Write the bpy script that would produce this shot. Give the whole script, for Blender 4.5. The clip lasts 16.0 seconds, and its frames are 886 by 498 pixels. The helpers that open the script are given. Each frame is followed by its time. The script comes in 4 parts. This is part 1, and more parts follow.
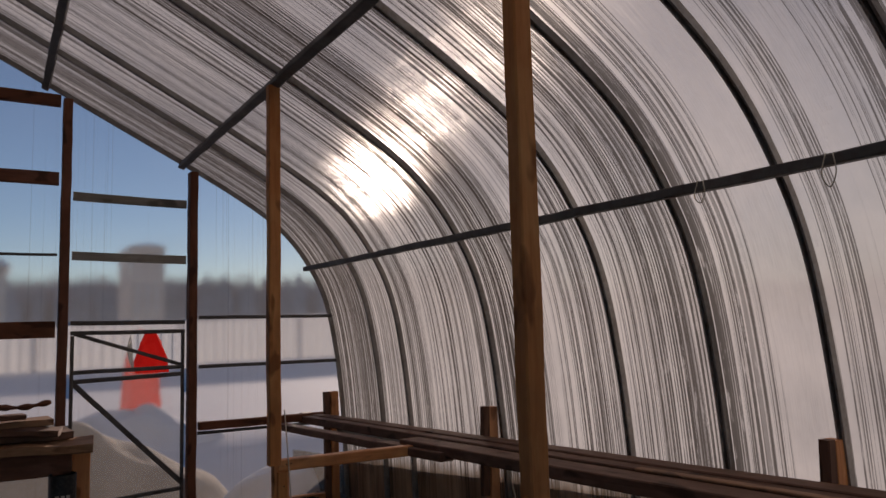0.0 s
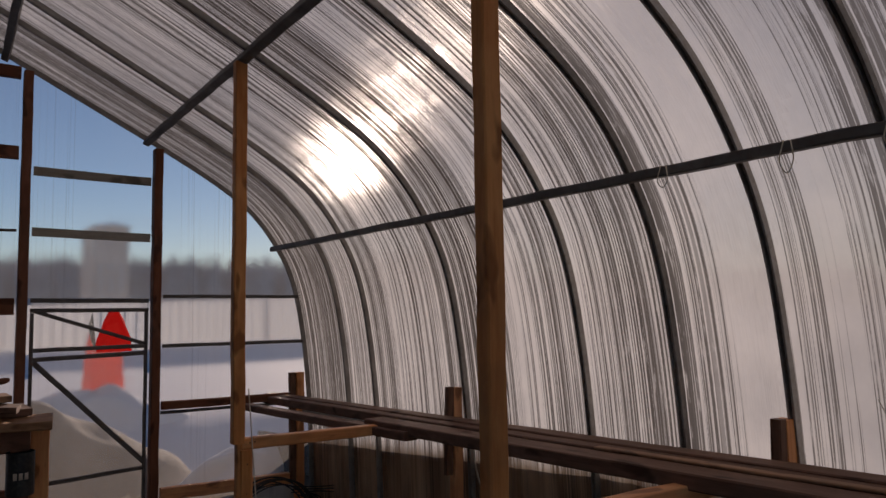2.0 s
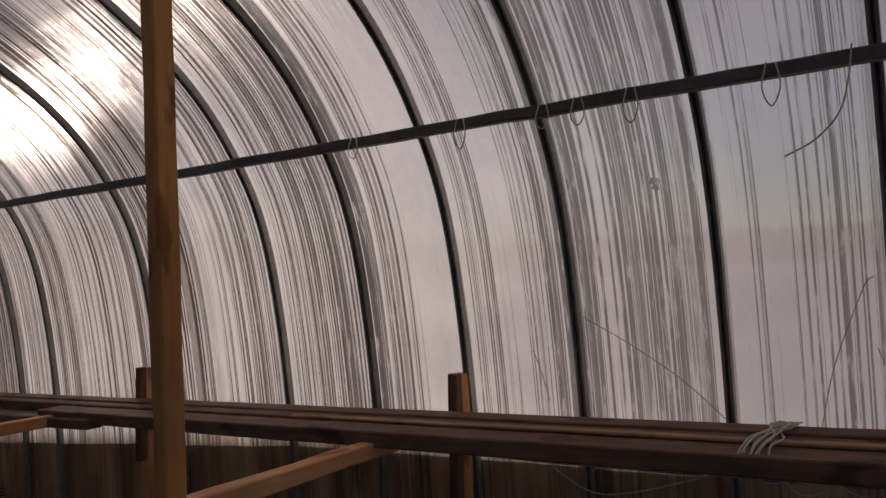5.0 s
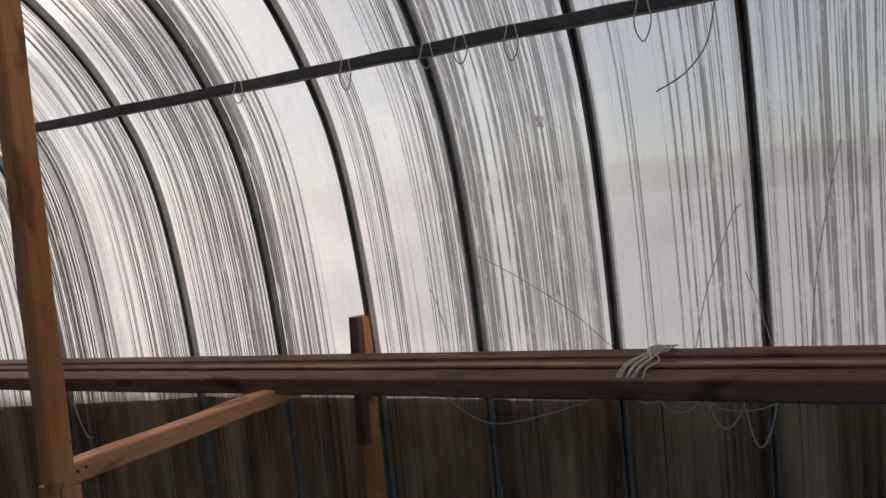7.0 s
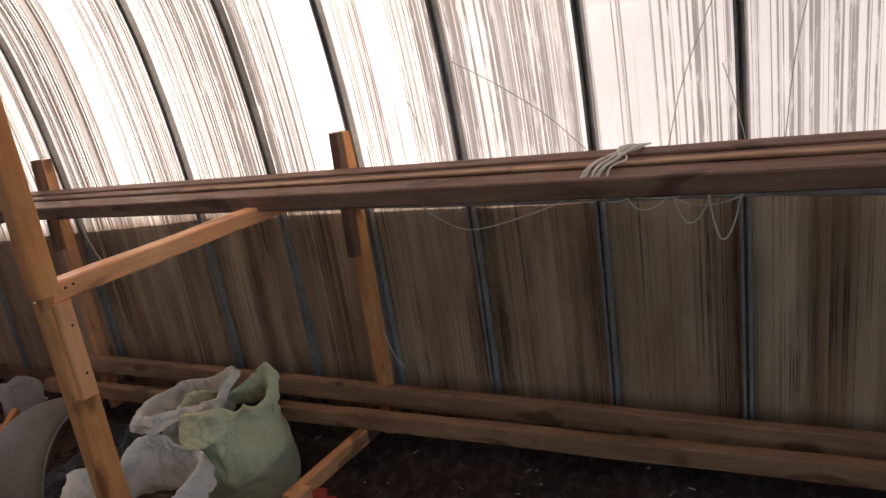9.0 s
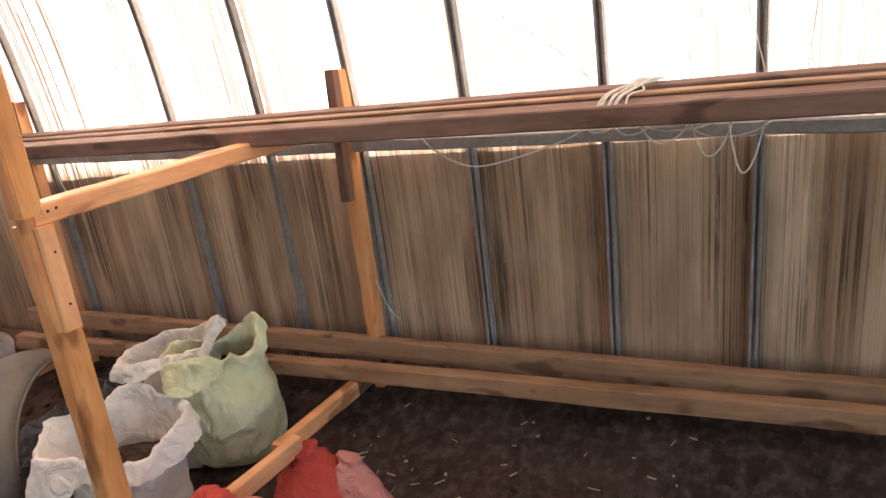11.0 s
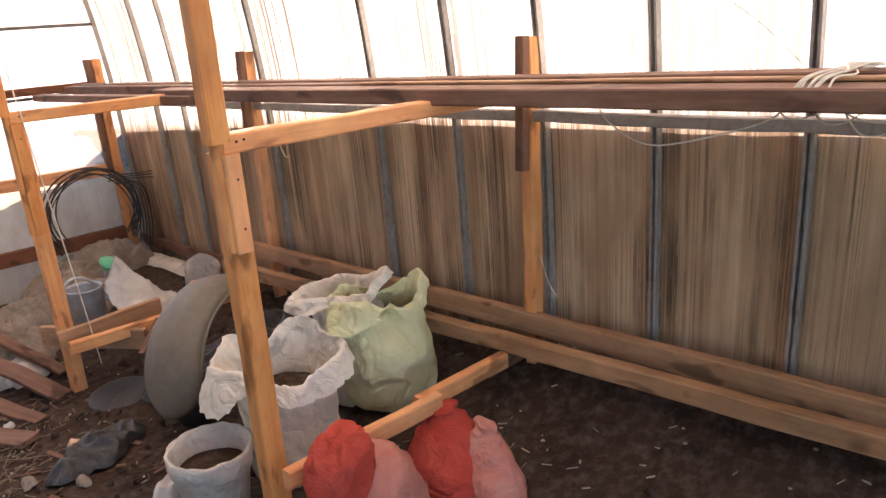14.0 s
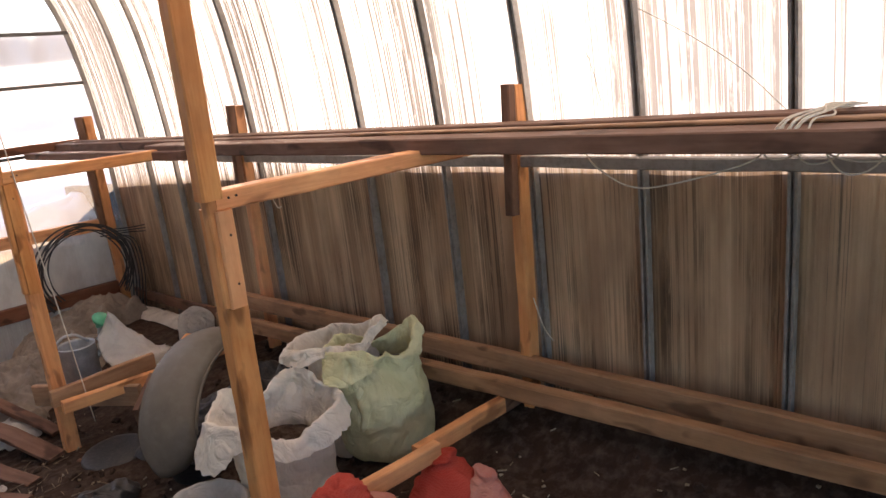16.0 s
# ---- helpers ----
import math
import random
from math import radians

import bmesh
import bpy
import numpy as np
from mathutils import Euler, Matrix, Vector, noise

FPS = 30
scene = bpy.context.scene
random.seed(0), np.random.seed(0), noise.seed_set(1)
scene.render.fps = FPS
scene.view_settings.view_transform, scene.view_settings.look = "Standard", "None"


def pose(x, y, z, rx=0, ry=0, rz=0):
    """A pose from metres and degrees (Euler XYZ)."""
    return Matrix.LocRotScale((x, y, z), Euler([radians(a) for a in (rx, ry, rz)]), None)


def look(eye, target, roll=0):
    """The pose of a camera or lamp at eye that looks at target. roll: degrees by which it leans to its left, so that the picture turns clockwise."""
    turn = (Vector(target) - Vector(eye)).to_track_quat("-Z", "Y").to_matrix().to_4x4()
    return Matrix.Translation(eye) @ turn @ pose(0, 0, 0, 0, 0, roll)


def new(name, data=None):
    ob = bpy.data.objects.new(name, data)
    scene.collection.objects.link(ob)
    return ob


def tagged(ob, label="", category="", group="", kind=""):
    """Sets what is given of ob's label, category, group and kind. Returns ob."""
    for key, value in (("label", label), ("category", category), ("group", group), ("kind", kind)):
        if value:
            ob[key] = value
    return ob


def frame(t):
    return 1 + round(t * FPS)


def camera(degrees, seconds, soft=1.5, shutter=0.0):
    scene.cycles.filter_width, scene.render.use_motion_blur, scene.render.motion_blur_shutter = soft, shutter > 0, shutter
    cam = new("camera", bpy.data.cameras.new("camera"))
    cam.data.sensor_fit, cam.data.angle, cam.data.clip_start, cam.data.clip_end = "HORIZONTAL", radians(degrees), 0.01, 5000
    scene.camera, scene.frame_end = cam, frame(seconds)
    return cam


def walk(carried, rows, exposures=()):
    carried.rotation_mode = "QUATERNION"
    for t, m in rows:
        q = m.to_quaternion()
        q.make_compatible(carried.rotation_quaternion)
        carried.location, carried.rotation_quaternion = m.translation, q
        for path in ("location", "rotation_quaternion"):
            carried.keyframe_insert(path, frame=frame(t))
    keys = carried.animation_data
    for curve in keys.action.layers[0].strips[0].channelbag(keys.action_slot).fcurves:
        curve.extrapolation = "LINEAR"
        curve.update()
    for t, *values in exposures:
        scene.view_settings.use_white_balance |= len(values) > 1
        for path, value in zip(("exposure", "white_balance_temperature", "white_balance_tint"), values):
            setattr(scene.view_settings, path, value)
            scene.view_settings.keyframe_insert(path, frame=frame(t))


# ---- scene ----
cam = camera(62.7, 16.0)
PATH = [
    (0, (-1.051, -1.334, 1.797), (-0.004, 0.358, 1.998), -1.5),
    (0.5, (-1.049, -1.341, 1.789), (0.025, 0.338, 1.954), -1.2),
    (1, (-1.053, -1.346, 1.791), (0.044, 0.318, 1.952), -1.8),
    (1.5, (-1.044, -1.344, 1.788), (0.063, 0.314, 1.947), -1.1),
    (2, (-1.047, -1.349, 1.78), (0.071, 0.301, 1.938), -0.8),
    (2.5, (-1.053, -1.364, 1.768), (0.083, 0.272, 1.955), -1.3),
    (3, (-1.025, -1.37, 1.764), (0.273, 0.143, 1.926), -2.8),
    (3.5, (-1.019, -1.377, 1.772), (0.366, 0.056, 1.942), -2.3),
    (4, (-0.999, -1.391, 1.763), (0.491, -0.063, 1.894), -2.0),
    (6.5, (-0.972, -1.429, 1.776), (0.799, -0.499, 1.754), -3.6),
    (7, (-0.943, -1.481, 1.773), (0.813, -0.531, 1.655), -4.7),
    (7.5, (-0.915, -1.547, 1.755), (0.799, -0.543, 1.518), -6.7),
    (8, (-0.882, -1.593, 1.789), (0.779, -0.555, 1.387), -7.9),
    (8.5, (-0.872, -1.613, 1.761), (0.745, -0.564, 1.229), -8.5),
    (11, (-0.884, -1.502, 1.604), (0.755, -0.553, 0.961), -6.4),
    (11.5, (-0.82, -1.543, 1.579), (0.605, -0.256, 1.017), -5.3),
    (12, (-0.823, -1.584, 1.584), (0.541, -0.224, 1.046), -5.4),
    (12.5, (-0.812, -1.587, 1.57), (0.515, -0.21, 0.985), -3.9),
    (13, (-0.793, -1.584, 1.558), (0.514, -0.204, 0.937), -3.6),
    (13.5, (-0.796, -1.581, 1.551), (0.503, -0.195, 0.925), -3.9),
    (14, (-0.814, -1.572, 1.548), (0.492, -0.199, 0.909), -3.6),
    (14.5, (-0.817, -1.57, 1.542), (0.483, -0.195, 0.895), -4.1),
    (15, (-0.821, -1.581, 1.555), (0.491, -0.219, 0.904), -5.9),
    (15.5, (-0.821, -1.58, 1.554), (0.502, -0.21, 0.943), -5.0),
    (16, (-0.816, -1.578, 1.565), (0.532, -0.2, 1.035), -5.2),
]
EXPOSURE = [(0.0, -0.68, 7100, 25), (4.2, -0.62, 7100, 25), (6.3, 0.02, 6750, 17), (7.0, 0.3, 6550, 14), (7.5, 0.42, 6600, 15),
            (8.0, 0.6, 6800, 16), (8.7, 1.12, 7100, 19), (10.0, 2.15, 8000, 26), (11.0, 2.88, 8100, 25), (12.4, 2.42, 8100, 25), (13.5, 2.84, 8100, 26), (15.3, 2.74, 8000, 25), (16.0, 2.18, 7900, 24)]
walk(cam, [(t, look(eye, target, roll)) for t, eye, target, roll in PATH], EXPOSURE)

# ---- world and sun ----
SUN = Vector((0.470, 0.851, 0.197)).normalized()
world = bpy.data.worlds.new("winter_sky")
world.use_nodes = True
scene.world = world
wn = world.node_tree
sky = wn.nodes.new("ShaderNodeTexSky")
sky.sky_type, sky.sun_disc = "NISHITA", False
sky.dust_density, sky.ozone_density, sky.altitude = 0.05, 3.5, 400
sky.sun_elevation, sky.sun_rotation = math.asin(SUN.z), math.atan2(SUN.x, SUN.y)
wn.nodes["Background"].inputs["Strength"].default_value = 0.12
wn.links.new(sky.outputs["Color"], wn.nodes["Background"].inputs["Color"])
sun_data = bpy.data.lights.new("sun", "SUN")
sun_data.energy, sun_data.angle, sun_data.color = 5.0, radians(0.5), (1.0, 0.9, 0.77)
sun = new("sun", sun_data)
sun.matrix_world = look(SUN * 30, (0, 0, 0))

# ---- materials ----


class Nodes:
    """A material's node tree with short calls."""

    def __init__(self, name):
        self.mat = bpy.data.materials.new(name)
        self.mat.use_nodes = True
        self.tree = self.mat.node_tree
        self.tree.nodes.clear()
        self.out = self.add("ShaderNodeOutputMaterial")

    def add(self, kind, **values):
        node = self.tree.nodes.new(kind)
        if "operation" in values:
            node.operation = values["operation"]
        if "data_type" in values:
            node.data_type = values["data_type"]
        if "blend_type" in values:
            node.blend_type = values["blend_type"]
        if "bands_direction" in values:
            node.bands_direction = values["bands_direction"]
        return node

    def put(self, socket, value):
        if isinstance(value, bpy.types.NodeSocket):
            self.tree.links.new(value, socket)
        elif isinstance(value, tuple) and len(value) == 3 and socket.type == "RGBA":
            socket.default_value = (*value, 1)
        else:
            socket.default_value = value

    def coords(self, which="Object", scale=(1, 1, 1)):
        tc = self.add("ShaderNodeTexCoord")
        mp = self.add("ShaderNodeMapping")
        mp.inputs["Scale"].default_value = scale
        self.tree.links.new(tc.outputs[which], mp.inputs["Vector"])
        return mp.outputs["Vector"]

    def noise(self, vec, scale, detail=4.0, rough=0.55, distortion=0.0):
        n = self.add("ShaderNodeTexNoise")
        self.put(n.inputs["Vector"], vec)
        n.inputs["Scale"].default_value, n.inputs["Detail"].default_value = scale, detail
        n.inputs["Roughness"].default_value, n.inputs["Distortion"].default_value = rough, distortion
        return n.outputs["Fac"]

    def ramp(self, fac, *stops):
        r = self.add("ShaderNodeValToRGB")
        e = r.color_ramp.elements
        while len(e) < len(stops):
            e.new(0.5)
        for el, (pos, col) in zip(e, stops):
            el.position = pos
            el.color = (*col, 1) if isinstance(col, tuple) else (col, col, col, 1)
        self.put(r.inputs["Fac"], fac)
        return r.outputs["Color"]

    def math(self, op, a, b=0.0, c=0.0):
        m = self.add("ShaderNodeMath", operation=op)
        for s, v in zip(m.inputs, (a, b, c)):
            self.put(s, v)
        return m.outputs[0]

    def mix(self, fac, a, b, blend="MIX"):
        m = self.add("ShaderNodeMix", data_type="RGBA", blend_type=blend)
        self.put(m.inputs[0], fac)
        self.put(m.inputs[6], a)
        self.put(m.inputs[7], b)
        return m.outputs[2]

    def random(self):
        return self.add("ShaderNodeObjectInfo").outputs["Random"]

    def bump(self, height, strength, distance=0.01):
        b = self.add("ShaderNodeBump")
        self.put(b.inputs["Height"], height)
        b.inputs["Strength"].default_value, b.inputs["Distance"].default_value = strength, distance
        return b.outputs["Normal"]

    def principled(self, color, rough, normal=None, metal=0.0, spec=0.4, **more):
        p = self.add("ShaderNodeBsdfPrincipled")
        self.put(p.inputs["Base Color"], color)
        self.put(p.inputs["Roughness"], rough)
        self.put(p.inputs["Metallic"], metal)
        self.put(p.inputs["Specular IOR Level"], spec)
        if normal:
            self.put(p.inputs["Normal"], normal)
        return p.outputs["BSDF"]

    def shader(self, a, b, fac):
        m = self.add("ShaderNodeMixShader")
        self.put(m.inputs[0], fac)
        self.tree.links.new(a, m.inputs[1])
        self.tree.links.new(b, m.inputs[2])
        return m.outputs[0]

    def done(self, bsdf):
        self.tree.links.new(bsdf, self.out.inputs["Surface"])
        return self.mat


def wood(name, dark, light, rough=0.65, dirt=0.35):
    """Sawn softwood, grain along the local x axis."""
    n = Nodes(name)
    tint = n.random()
    tc = n.add("ShaderNodeTexCoord")
    shift = n.add("ShaderNodeVectorMath", operation="ADD")
    scl = n.add("ShaderNodeVectorMath", operation="SCALE")
    n.put(scl.inputs[0], (7.3, 3.1, 5.7))
    n.put(scl.inputs["Scale"], tint)
    n.put(shift.inputs[0], tc.outputs["Object"])
    n.put(shift.inputs[1], scl.outputs[0])
    mp = n.add("ShaderNodeMapping")
    mp.inputs["Scale"].default_value = (0.9, 17, 17)
    n.put(mp.inputs["Vector"], shift.outputs[0])
    grain = n.noise(mp.outputs["Vector"], 3.0, 5, 0.6, 0.8)
    mp2 = n.add("ShaderNodeMapping")
    mp2.inputs["Scale"].default_value = (4, 9, 9)
    n.put(mp2.inputs["Vector"], shift.outputs[0])
    knots = n.ramp(n.noise(mp2.outputs["Vector"], 1.6, 2, 0.4, 0.3), (0.60, 0.0), (0.68, 1.0))
    stain = n.noise(shift.outputs[0], 5.0, 4, 0.65)
    col = n.ramp(grain, (0.2, dark), (0.8, light))
    patch = n.add("ShaderNodeMapping")
    patch.inputs["Scale"].default_value = (2.2, 7, 7)
    n.put(patch.inputs["Vector"], shift.outputs[0])
    col = n.mix(n.ramp(n.noise(patch.outputs["Vector"], 2.0, 4, 0.6), (0.45, 0.0), (0.7, 0.55)), col, tuple(min(0.9, c * 1.25 + 0.02) for c in light))
    col = n.mix(n.math("MULTIPLY", knots, 0.75), col, tuple(c * 0.45 for c in dark))
    col = n.mix(n.ramp(stain, (0.48, 0.0), (0.75, dirt)), col, (0.09, 0.065, 0.045))
    hsv = n.add("ShaderNodeHueSaturation")
    n.put(hsv.inputs["Color"], col)
    n.put(hsv.inputs["Value"], n.math("MULTIPLY_ADD", tint, 0.22, 0.86))
    n.put(hsv.inputs["Saturation"], n.math("MULTIPLY_ADD", tint, -0.1, 1.03))
    return n.done(n.principled(hsv.outputs["Color"], rough, n.bump(grain, 0.35, 0.004), spec=0.25))


def plain(name, a, b, scale, rough=0.7, bump=0.3, metal=0.0, spec=0.3, depth=0.004, stain=(0.1, 0.08, 0.06), amount=0.3):
    """Two tones at a coarse and a fine scale, with stains."""
    n = Nodes(name)
    v = n.coords("Object")
    coarse, fine = n.noise(v, scale, 4, 0.6), n.noise(v, scale * 9, 5, 0.6)
    col = n.mix(n.ramp(coarse, (0.35, 0.0), (0.65, 1.0)), a, b)
    col = n.mix(n.math("MULTIPLY", n.ramp(fine, (0.45, 0.0), (0.75, 1.0)), amount), col, stain)
    h = n.math("ADD", coarse, n.math("MULTIPLY", fine, 0.5))
    return n.done(n.principled(col, rough, n.bump(h, bump, depth), metal, spec))


def cloth(name, a, b, weave=260.0, rough=0.8, soil=0.4, thin=0.12, net=None):
    """Woven polypropylene: fine weave, soiled patches, a little light through it."""
    n = Nodes(name)
    v = n.coords("Object")
    col = n.mix(n.ramp(n.noise(v, 6, 4, 0.6), (0.35, 0.0), (0.68, 1.0)), a, b)
    col = n.mix(n.ramp(n.noise(v, 13, 6, 0.7), (0.5, 0.0), (0.8, soil)), col, (0.13, 0.1, 0.075))
    if net:
        # knitted net: paler crossing threads
        mesh_lines = 0.0
        for axis in ("X", "Y", "Z"):
            w = n.add("ShaderNodeTexWave")
            w.bands_direction = axis
            n.put(w.inputs["Vector"], v)
            w.inputs["Scale"].default_value, w.inputs["Distortion"].default_value, w.inputs["Detail"].default_value = 55.0, 1.5, 1.0
            mesh_lines = n.math("MAXIMUM", n.ramp(w.outputs["Fac"], (0.72, 0.0), (0.95, 1.0)), mesh_lines)
        col = n.mix(n.math("MULTIPLY", mesh_lines, 0.22), col, net)
    crease = n.math("ABSOLUTE", n.math("SUBTRACT", n.noise(v, 9, 3, 0.5, 1.2), 0.5))
    h = n.math("ADD", n.math("MULTIPLY", n.ramp(crease, (0.0, 0.0), (0.16, 1.0)), 0.5), n.math("MULTIPLY", n.noise(v, weave, 2, 0.5), 0.05))
    h = n.math("ADD", h, n.math("MULTIPLY", n.noise(v, 30, 4, 0.6), 0.35))
    nor = n.bump(h, 0.75, 0.014)
    base = n.principled(col, rough, nor, spec=0.2)
    tr = n.add("ShaderNodeBsdfTranslucent")
    n.put(tr.inputs["Color"], col)
    return n.done(n.shader(base, tr.outputs[0], thin))


def film(name, dense, clear, haze_col=(0.95, 0.89, 0.82), streaked=True, blur=0.42, rain=1.0):
    """Old cloudy sheeting. u runs along the tunnel, v along the arch, both in metres; black run marks follow v."""
    n = Nodes(name)
    uv = n.add("ShaderNodeUVMap")
    uv.uv_map = "sheet"

    def at(su, sv, sw=0.0):
        mp = n.add("ShaderNodeMapping")
        mp.inputs["Scale"].default_value = (su, sv, 1)
        mp.inputs["Location"].default_value = (sw, sw * 0.7, 0)
        n.put(mp.inputs["Vector"], uv.outputs["UV"])
        return mp.outputs["Vector"]

    cloudy = n.noise(at(2.2, 1.5), 1.6, 5, 0.65)
    fine = n.noise(at(74, 0.10), 1.0, 3, 0.7)
    hair = n.noise(at(150, 0.2, 4.4), 1.0, 2, 0.6)
    mid = n.noise(at(30, 0.08, 3.1), 1.0, 3, 0.65)
    wide = n.noise(at(4.5, 0.1, 7.7), 1.0, 2, 0.5)
    broken = n.noise(at(60, 6.0, 1.3), 1.0, 4, 0.7)
    sep = n.add("ShaderNodeSeparateXYZ")
    n.put(sep.inputs[0], uv.outputs["UV"])
    along = n.add("ShaderNodeMapRange")
    n.put(along.inputs["Value"], sep.outputs["X"])
    for key, value in (("From Min", -1.3), ("From Max", 1.2), ("To Min", -0.012), ("To Max", 0.032)):
        along.inputs[key].default_value = value
    load = n.math("ADD", n.math("MULTIPLY_ADD", wide, 0.27, dense - 0.135), along.outputs[0])
    # one strip by a rib has stayed clean
    strip = n.math("ABSOLUTE", n.math("ADD", sep.outputs["X"], 0.03))
    load = n.math("SUBTRACT", load, n.ramp(strip, (0.06, 0.2), (0.085, 0.0)))
    lines = n.math("MAXIMUM", n.ramp(n.math("ADD", fine, load), (0.572, 0.0), (0.605, 1.0)), n.ramp(n.math("ADD", mid, load), (0.60, 0.0), (0.65, 0.6)))
    lines = n.math("MAXIMUM", lines, n.ramp(n.math("ADD", hair, load), (0.58, 0.0), (0.615, 0.95)))
    lines = n.math("MULTIPLY", lines, n.ramp(n.math("SUBTRACT", broken, n.math("MULTIPLY", along.outputs[0], -1.6)), (0.36, 0.3), (0.46, 1.0)))
    if not streaked:
        lines = n.math("MULTIPLY", lines, 0.25)
    relief = n.math("ADD", n.math("MULTIPLY", fine, 0.8), mid)
    nor = n.bump(relief, 0.8, 0.014)
    body = n.add("ShaderNodeBsdfTranslucent")
    n.put(body.inputs["Color"], haze_col)
    front = n.principled(haze_col, 0.35, nor, spec=0.45)
    milk = n.shader(body.outputs[0], front, 0.13)
    refr = n.add("ShaderNodeBsdfRefraction")
    n.put(refr.inputs["Color"], (0.30, 0.295, 0.285) if streaked else (0.95, 0.95, 0.94))
    refr.inputs["IOR"].default_value, refr.inputs["Roughness"].default_value = 1.14, blur
    if streaked:
        # fine grooves along the arch spread the light across them
        groove = n.math("MULTIPLY", n.math("SUBTRACT", n.noise(at(900, 6.0, 8.1), 1.0, 1, 0.5), 0.5), 40.0)
        tilt = n.add("ShaderNodeCombineXYZ")
        n.put(tilt.inputs["Y"], groove)
        lean = n.add("ShaderNodeVectorMath", operation="ADD")
        n.put(lean.inputs[0], n.add("ShaderNodeNewGeometry").outputs["Normal"])
        n.put(lean.inputs[1], tilt.outputs[0])
        unit = n.add("ShaderNodeVectorMath", operation="NORMALIZE")
        n.put(unit.inputs[0], lean.outputs[0])
        n.put(refr.inputs["Normal"], unit.outputs[0])
    glass = n.add("ShaderNodeBsdfTransparent")
    see = n.shader(refr.outputs[0], glass.outputs[0], clear)
    veil = n.math("MULTIPLY", n.ramp(cloudy, (0.3, 0.64), (0.7, 0.88)), rain)
    thin = n.add("ShaderNodeMapRange")
    n.put(thin.inputs["Value"], sep.outputs["X"])
    for key, value in (("From Min", -1.4), ("From Max", 0.1), ("To Min", 0.4), ("To Max", 1.0)):
        thin.inputs[key].default_value = value
    if streaked:
        veil = n.math("MULTIPLY", veil, thin.outputs[0])
    else:
        # milky veil thins towards the top
        up = n.add("ShaderNodeMapRange")
        n.put(up.inputs["Value"], sep.outputs["Y"])
        for key, value in (("From Min", 1.5), ("From Max", 2.5), ("To Min", 1.0), ("To Max", 0.3)):
            up.inputs[key].default_value = value
        veil = n.math("MULTIPLY", veil, up.outputs[0])
    sheet = n.shader(see, milk, veil)
    soot = n.add("ShaderNodeBsdfDiffuse")
    n.put(soot.inputs["Color"], n.ramp(mid, (0.35, (0.022, 0.018, 0.016)), (0.65, (0.08, 0.06, 0.045))))
    soot_t = n.add("ShaderNodeBsdfTranslucent")
    n.put(soot_t.inputs["Color"], (0.22, 0.18, 0.15))
    grime = n.shader(soot.outputs[0], soot_t.outputs[0], 0.25)
    # the marks are thinner towards the rear
    thick = n.add("ShaderNodeMapRange")
    n.put(thick.inputs["Value"], sep.outputs["X"])
    for key, value in (("From Min", -0.9), ("From Max", 0.9), ("To Min", 0.7), ("To Max", 0.97)):
        thick.inputs[key].default_value = value
    whole = n.shader(sheet, grime, n.math("MULTIPLY", lines, thick.outputs[0]))
    if streaked:
        # dried mud on the lower part, with a ragged upper edge
        edge = n.math("ADD", sep.outputs["Y"], n.math("MULTIPLY", sep.outputs["X"], 0.05))
        edge = n.math("ADD", edge, n.math("MULTIPLY", n.math("MAXIMUM", n.math("SUBTRACT", sep.outputs["X"], 0.8), 0.0), 0.045))
        edge = n.math("SUBTRACT", edge, n.math("MULTIPLY", n.noise(at(26, 2.0, 2.2), 1.0, 5, 0.7), 0.15))
        edge = n.math("SUBTRACT", edge, n.math("MULTIPLY", fine, 0.08))
        mask = n.ramp(n.math("MULTIPLY", edge, 0.5), (0.655, 1.0), (0.708, 0.0))
        tone = n.ramp(n.noise(at(10, 0.35, 5.5), 1.0, 4, 0.6), (0.32, (0.38, 0.205, 0.105)), (0.66, (0.80, 0.55, 0.34)))
        tone = n.mix(n.ramp(n.noise(at(4.5, 1.2, 9.1), 1.0, 4, 0.6), (0.44, 0.0), (0.64, 0.6)), tone, (0.26, 0.145, 0.08))
        tone = n.mix(n.math("MULTIPLY", n.math("MULTIPLY", lines, n.ramp(n.noise(at(7, 1.6, 6.6), 1.0, 3, 0.6), (0.42, 0.05), (0.62, 1.0))), 0.75), tone, (0.05, 0.028, 0.018))
        mud = n.principled(tone, 0.6, nor, spec=0.25)
        mud_t = n.add("ShaderNodeBsdfTranslucent")
        n.put(mud_t.inputs["Color"], tone)
        whole = n.shader(whole, n.shader(mud, mud_t.outputs[0], 0.11), n.math("MULTIPLY", mask, 0.95))
    else:
        # splashed earth dried on the lowest part
        low = n.math("SUBTRACT", sep.outputs["Y"], n.math("MULTIPLY", n.noise(at(7, 3.0, 2.2), 1.0, 4, 0.65), 0.25))
        mask = n.ramp(low, (0.42, 0.93), (0.56, 0.0))
        tone = n.ramp(n.noise(at(5, 2.5, 5.5), 1.0, 4, 0.6), (0.32, (0.46, 0.38, 0.29)), (0.66, (0.68, 0.6, 0.48)))
        dirt = n.principled(tone, 0.7, nor, spec=0.2)
        dirt_t = n.add("ShaderNodeBsdfTranslucent")
        n.put(dirt_t.inputs["Color"], tone)
        whole = n.shader(whole, n.shader(dirt, dirt_t.outputs[0], 0.25), mask)
    return n.done(whole)


PINE = wood("orange_pine", (0.56, 0.188, 0.062), (0.82, 0.355, 0.132), 0.6, 0.25)
PLANK = wood("weathered_plank", (0.12, 0.052, 0.03), (0.215, 0.108, 0.066), 0.75, 0.4)
STUD = wood("red_brown_timber", (0.16, 0.055, 0.028), (0.27, 0.10, 0.05), 0.7)
BEAM = wood("brown_pine_beam", (0.25, 0.12, 0.058), (0.46, 0.25, 0.13), 0.7, 0.45)
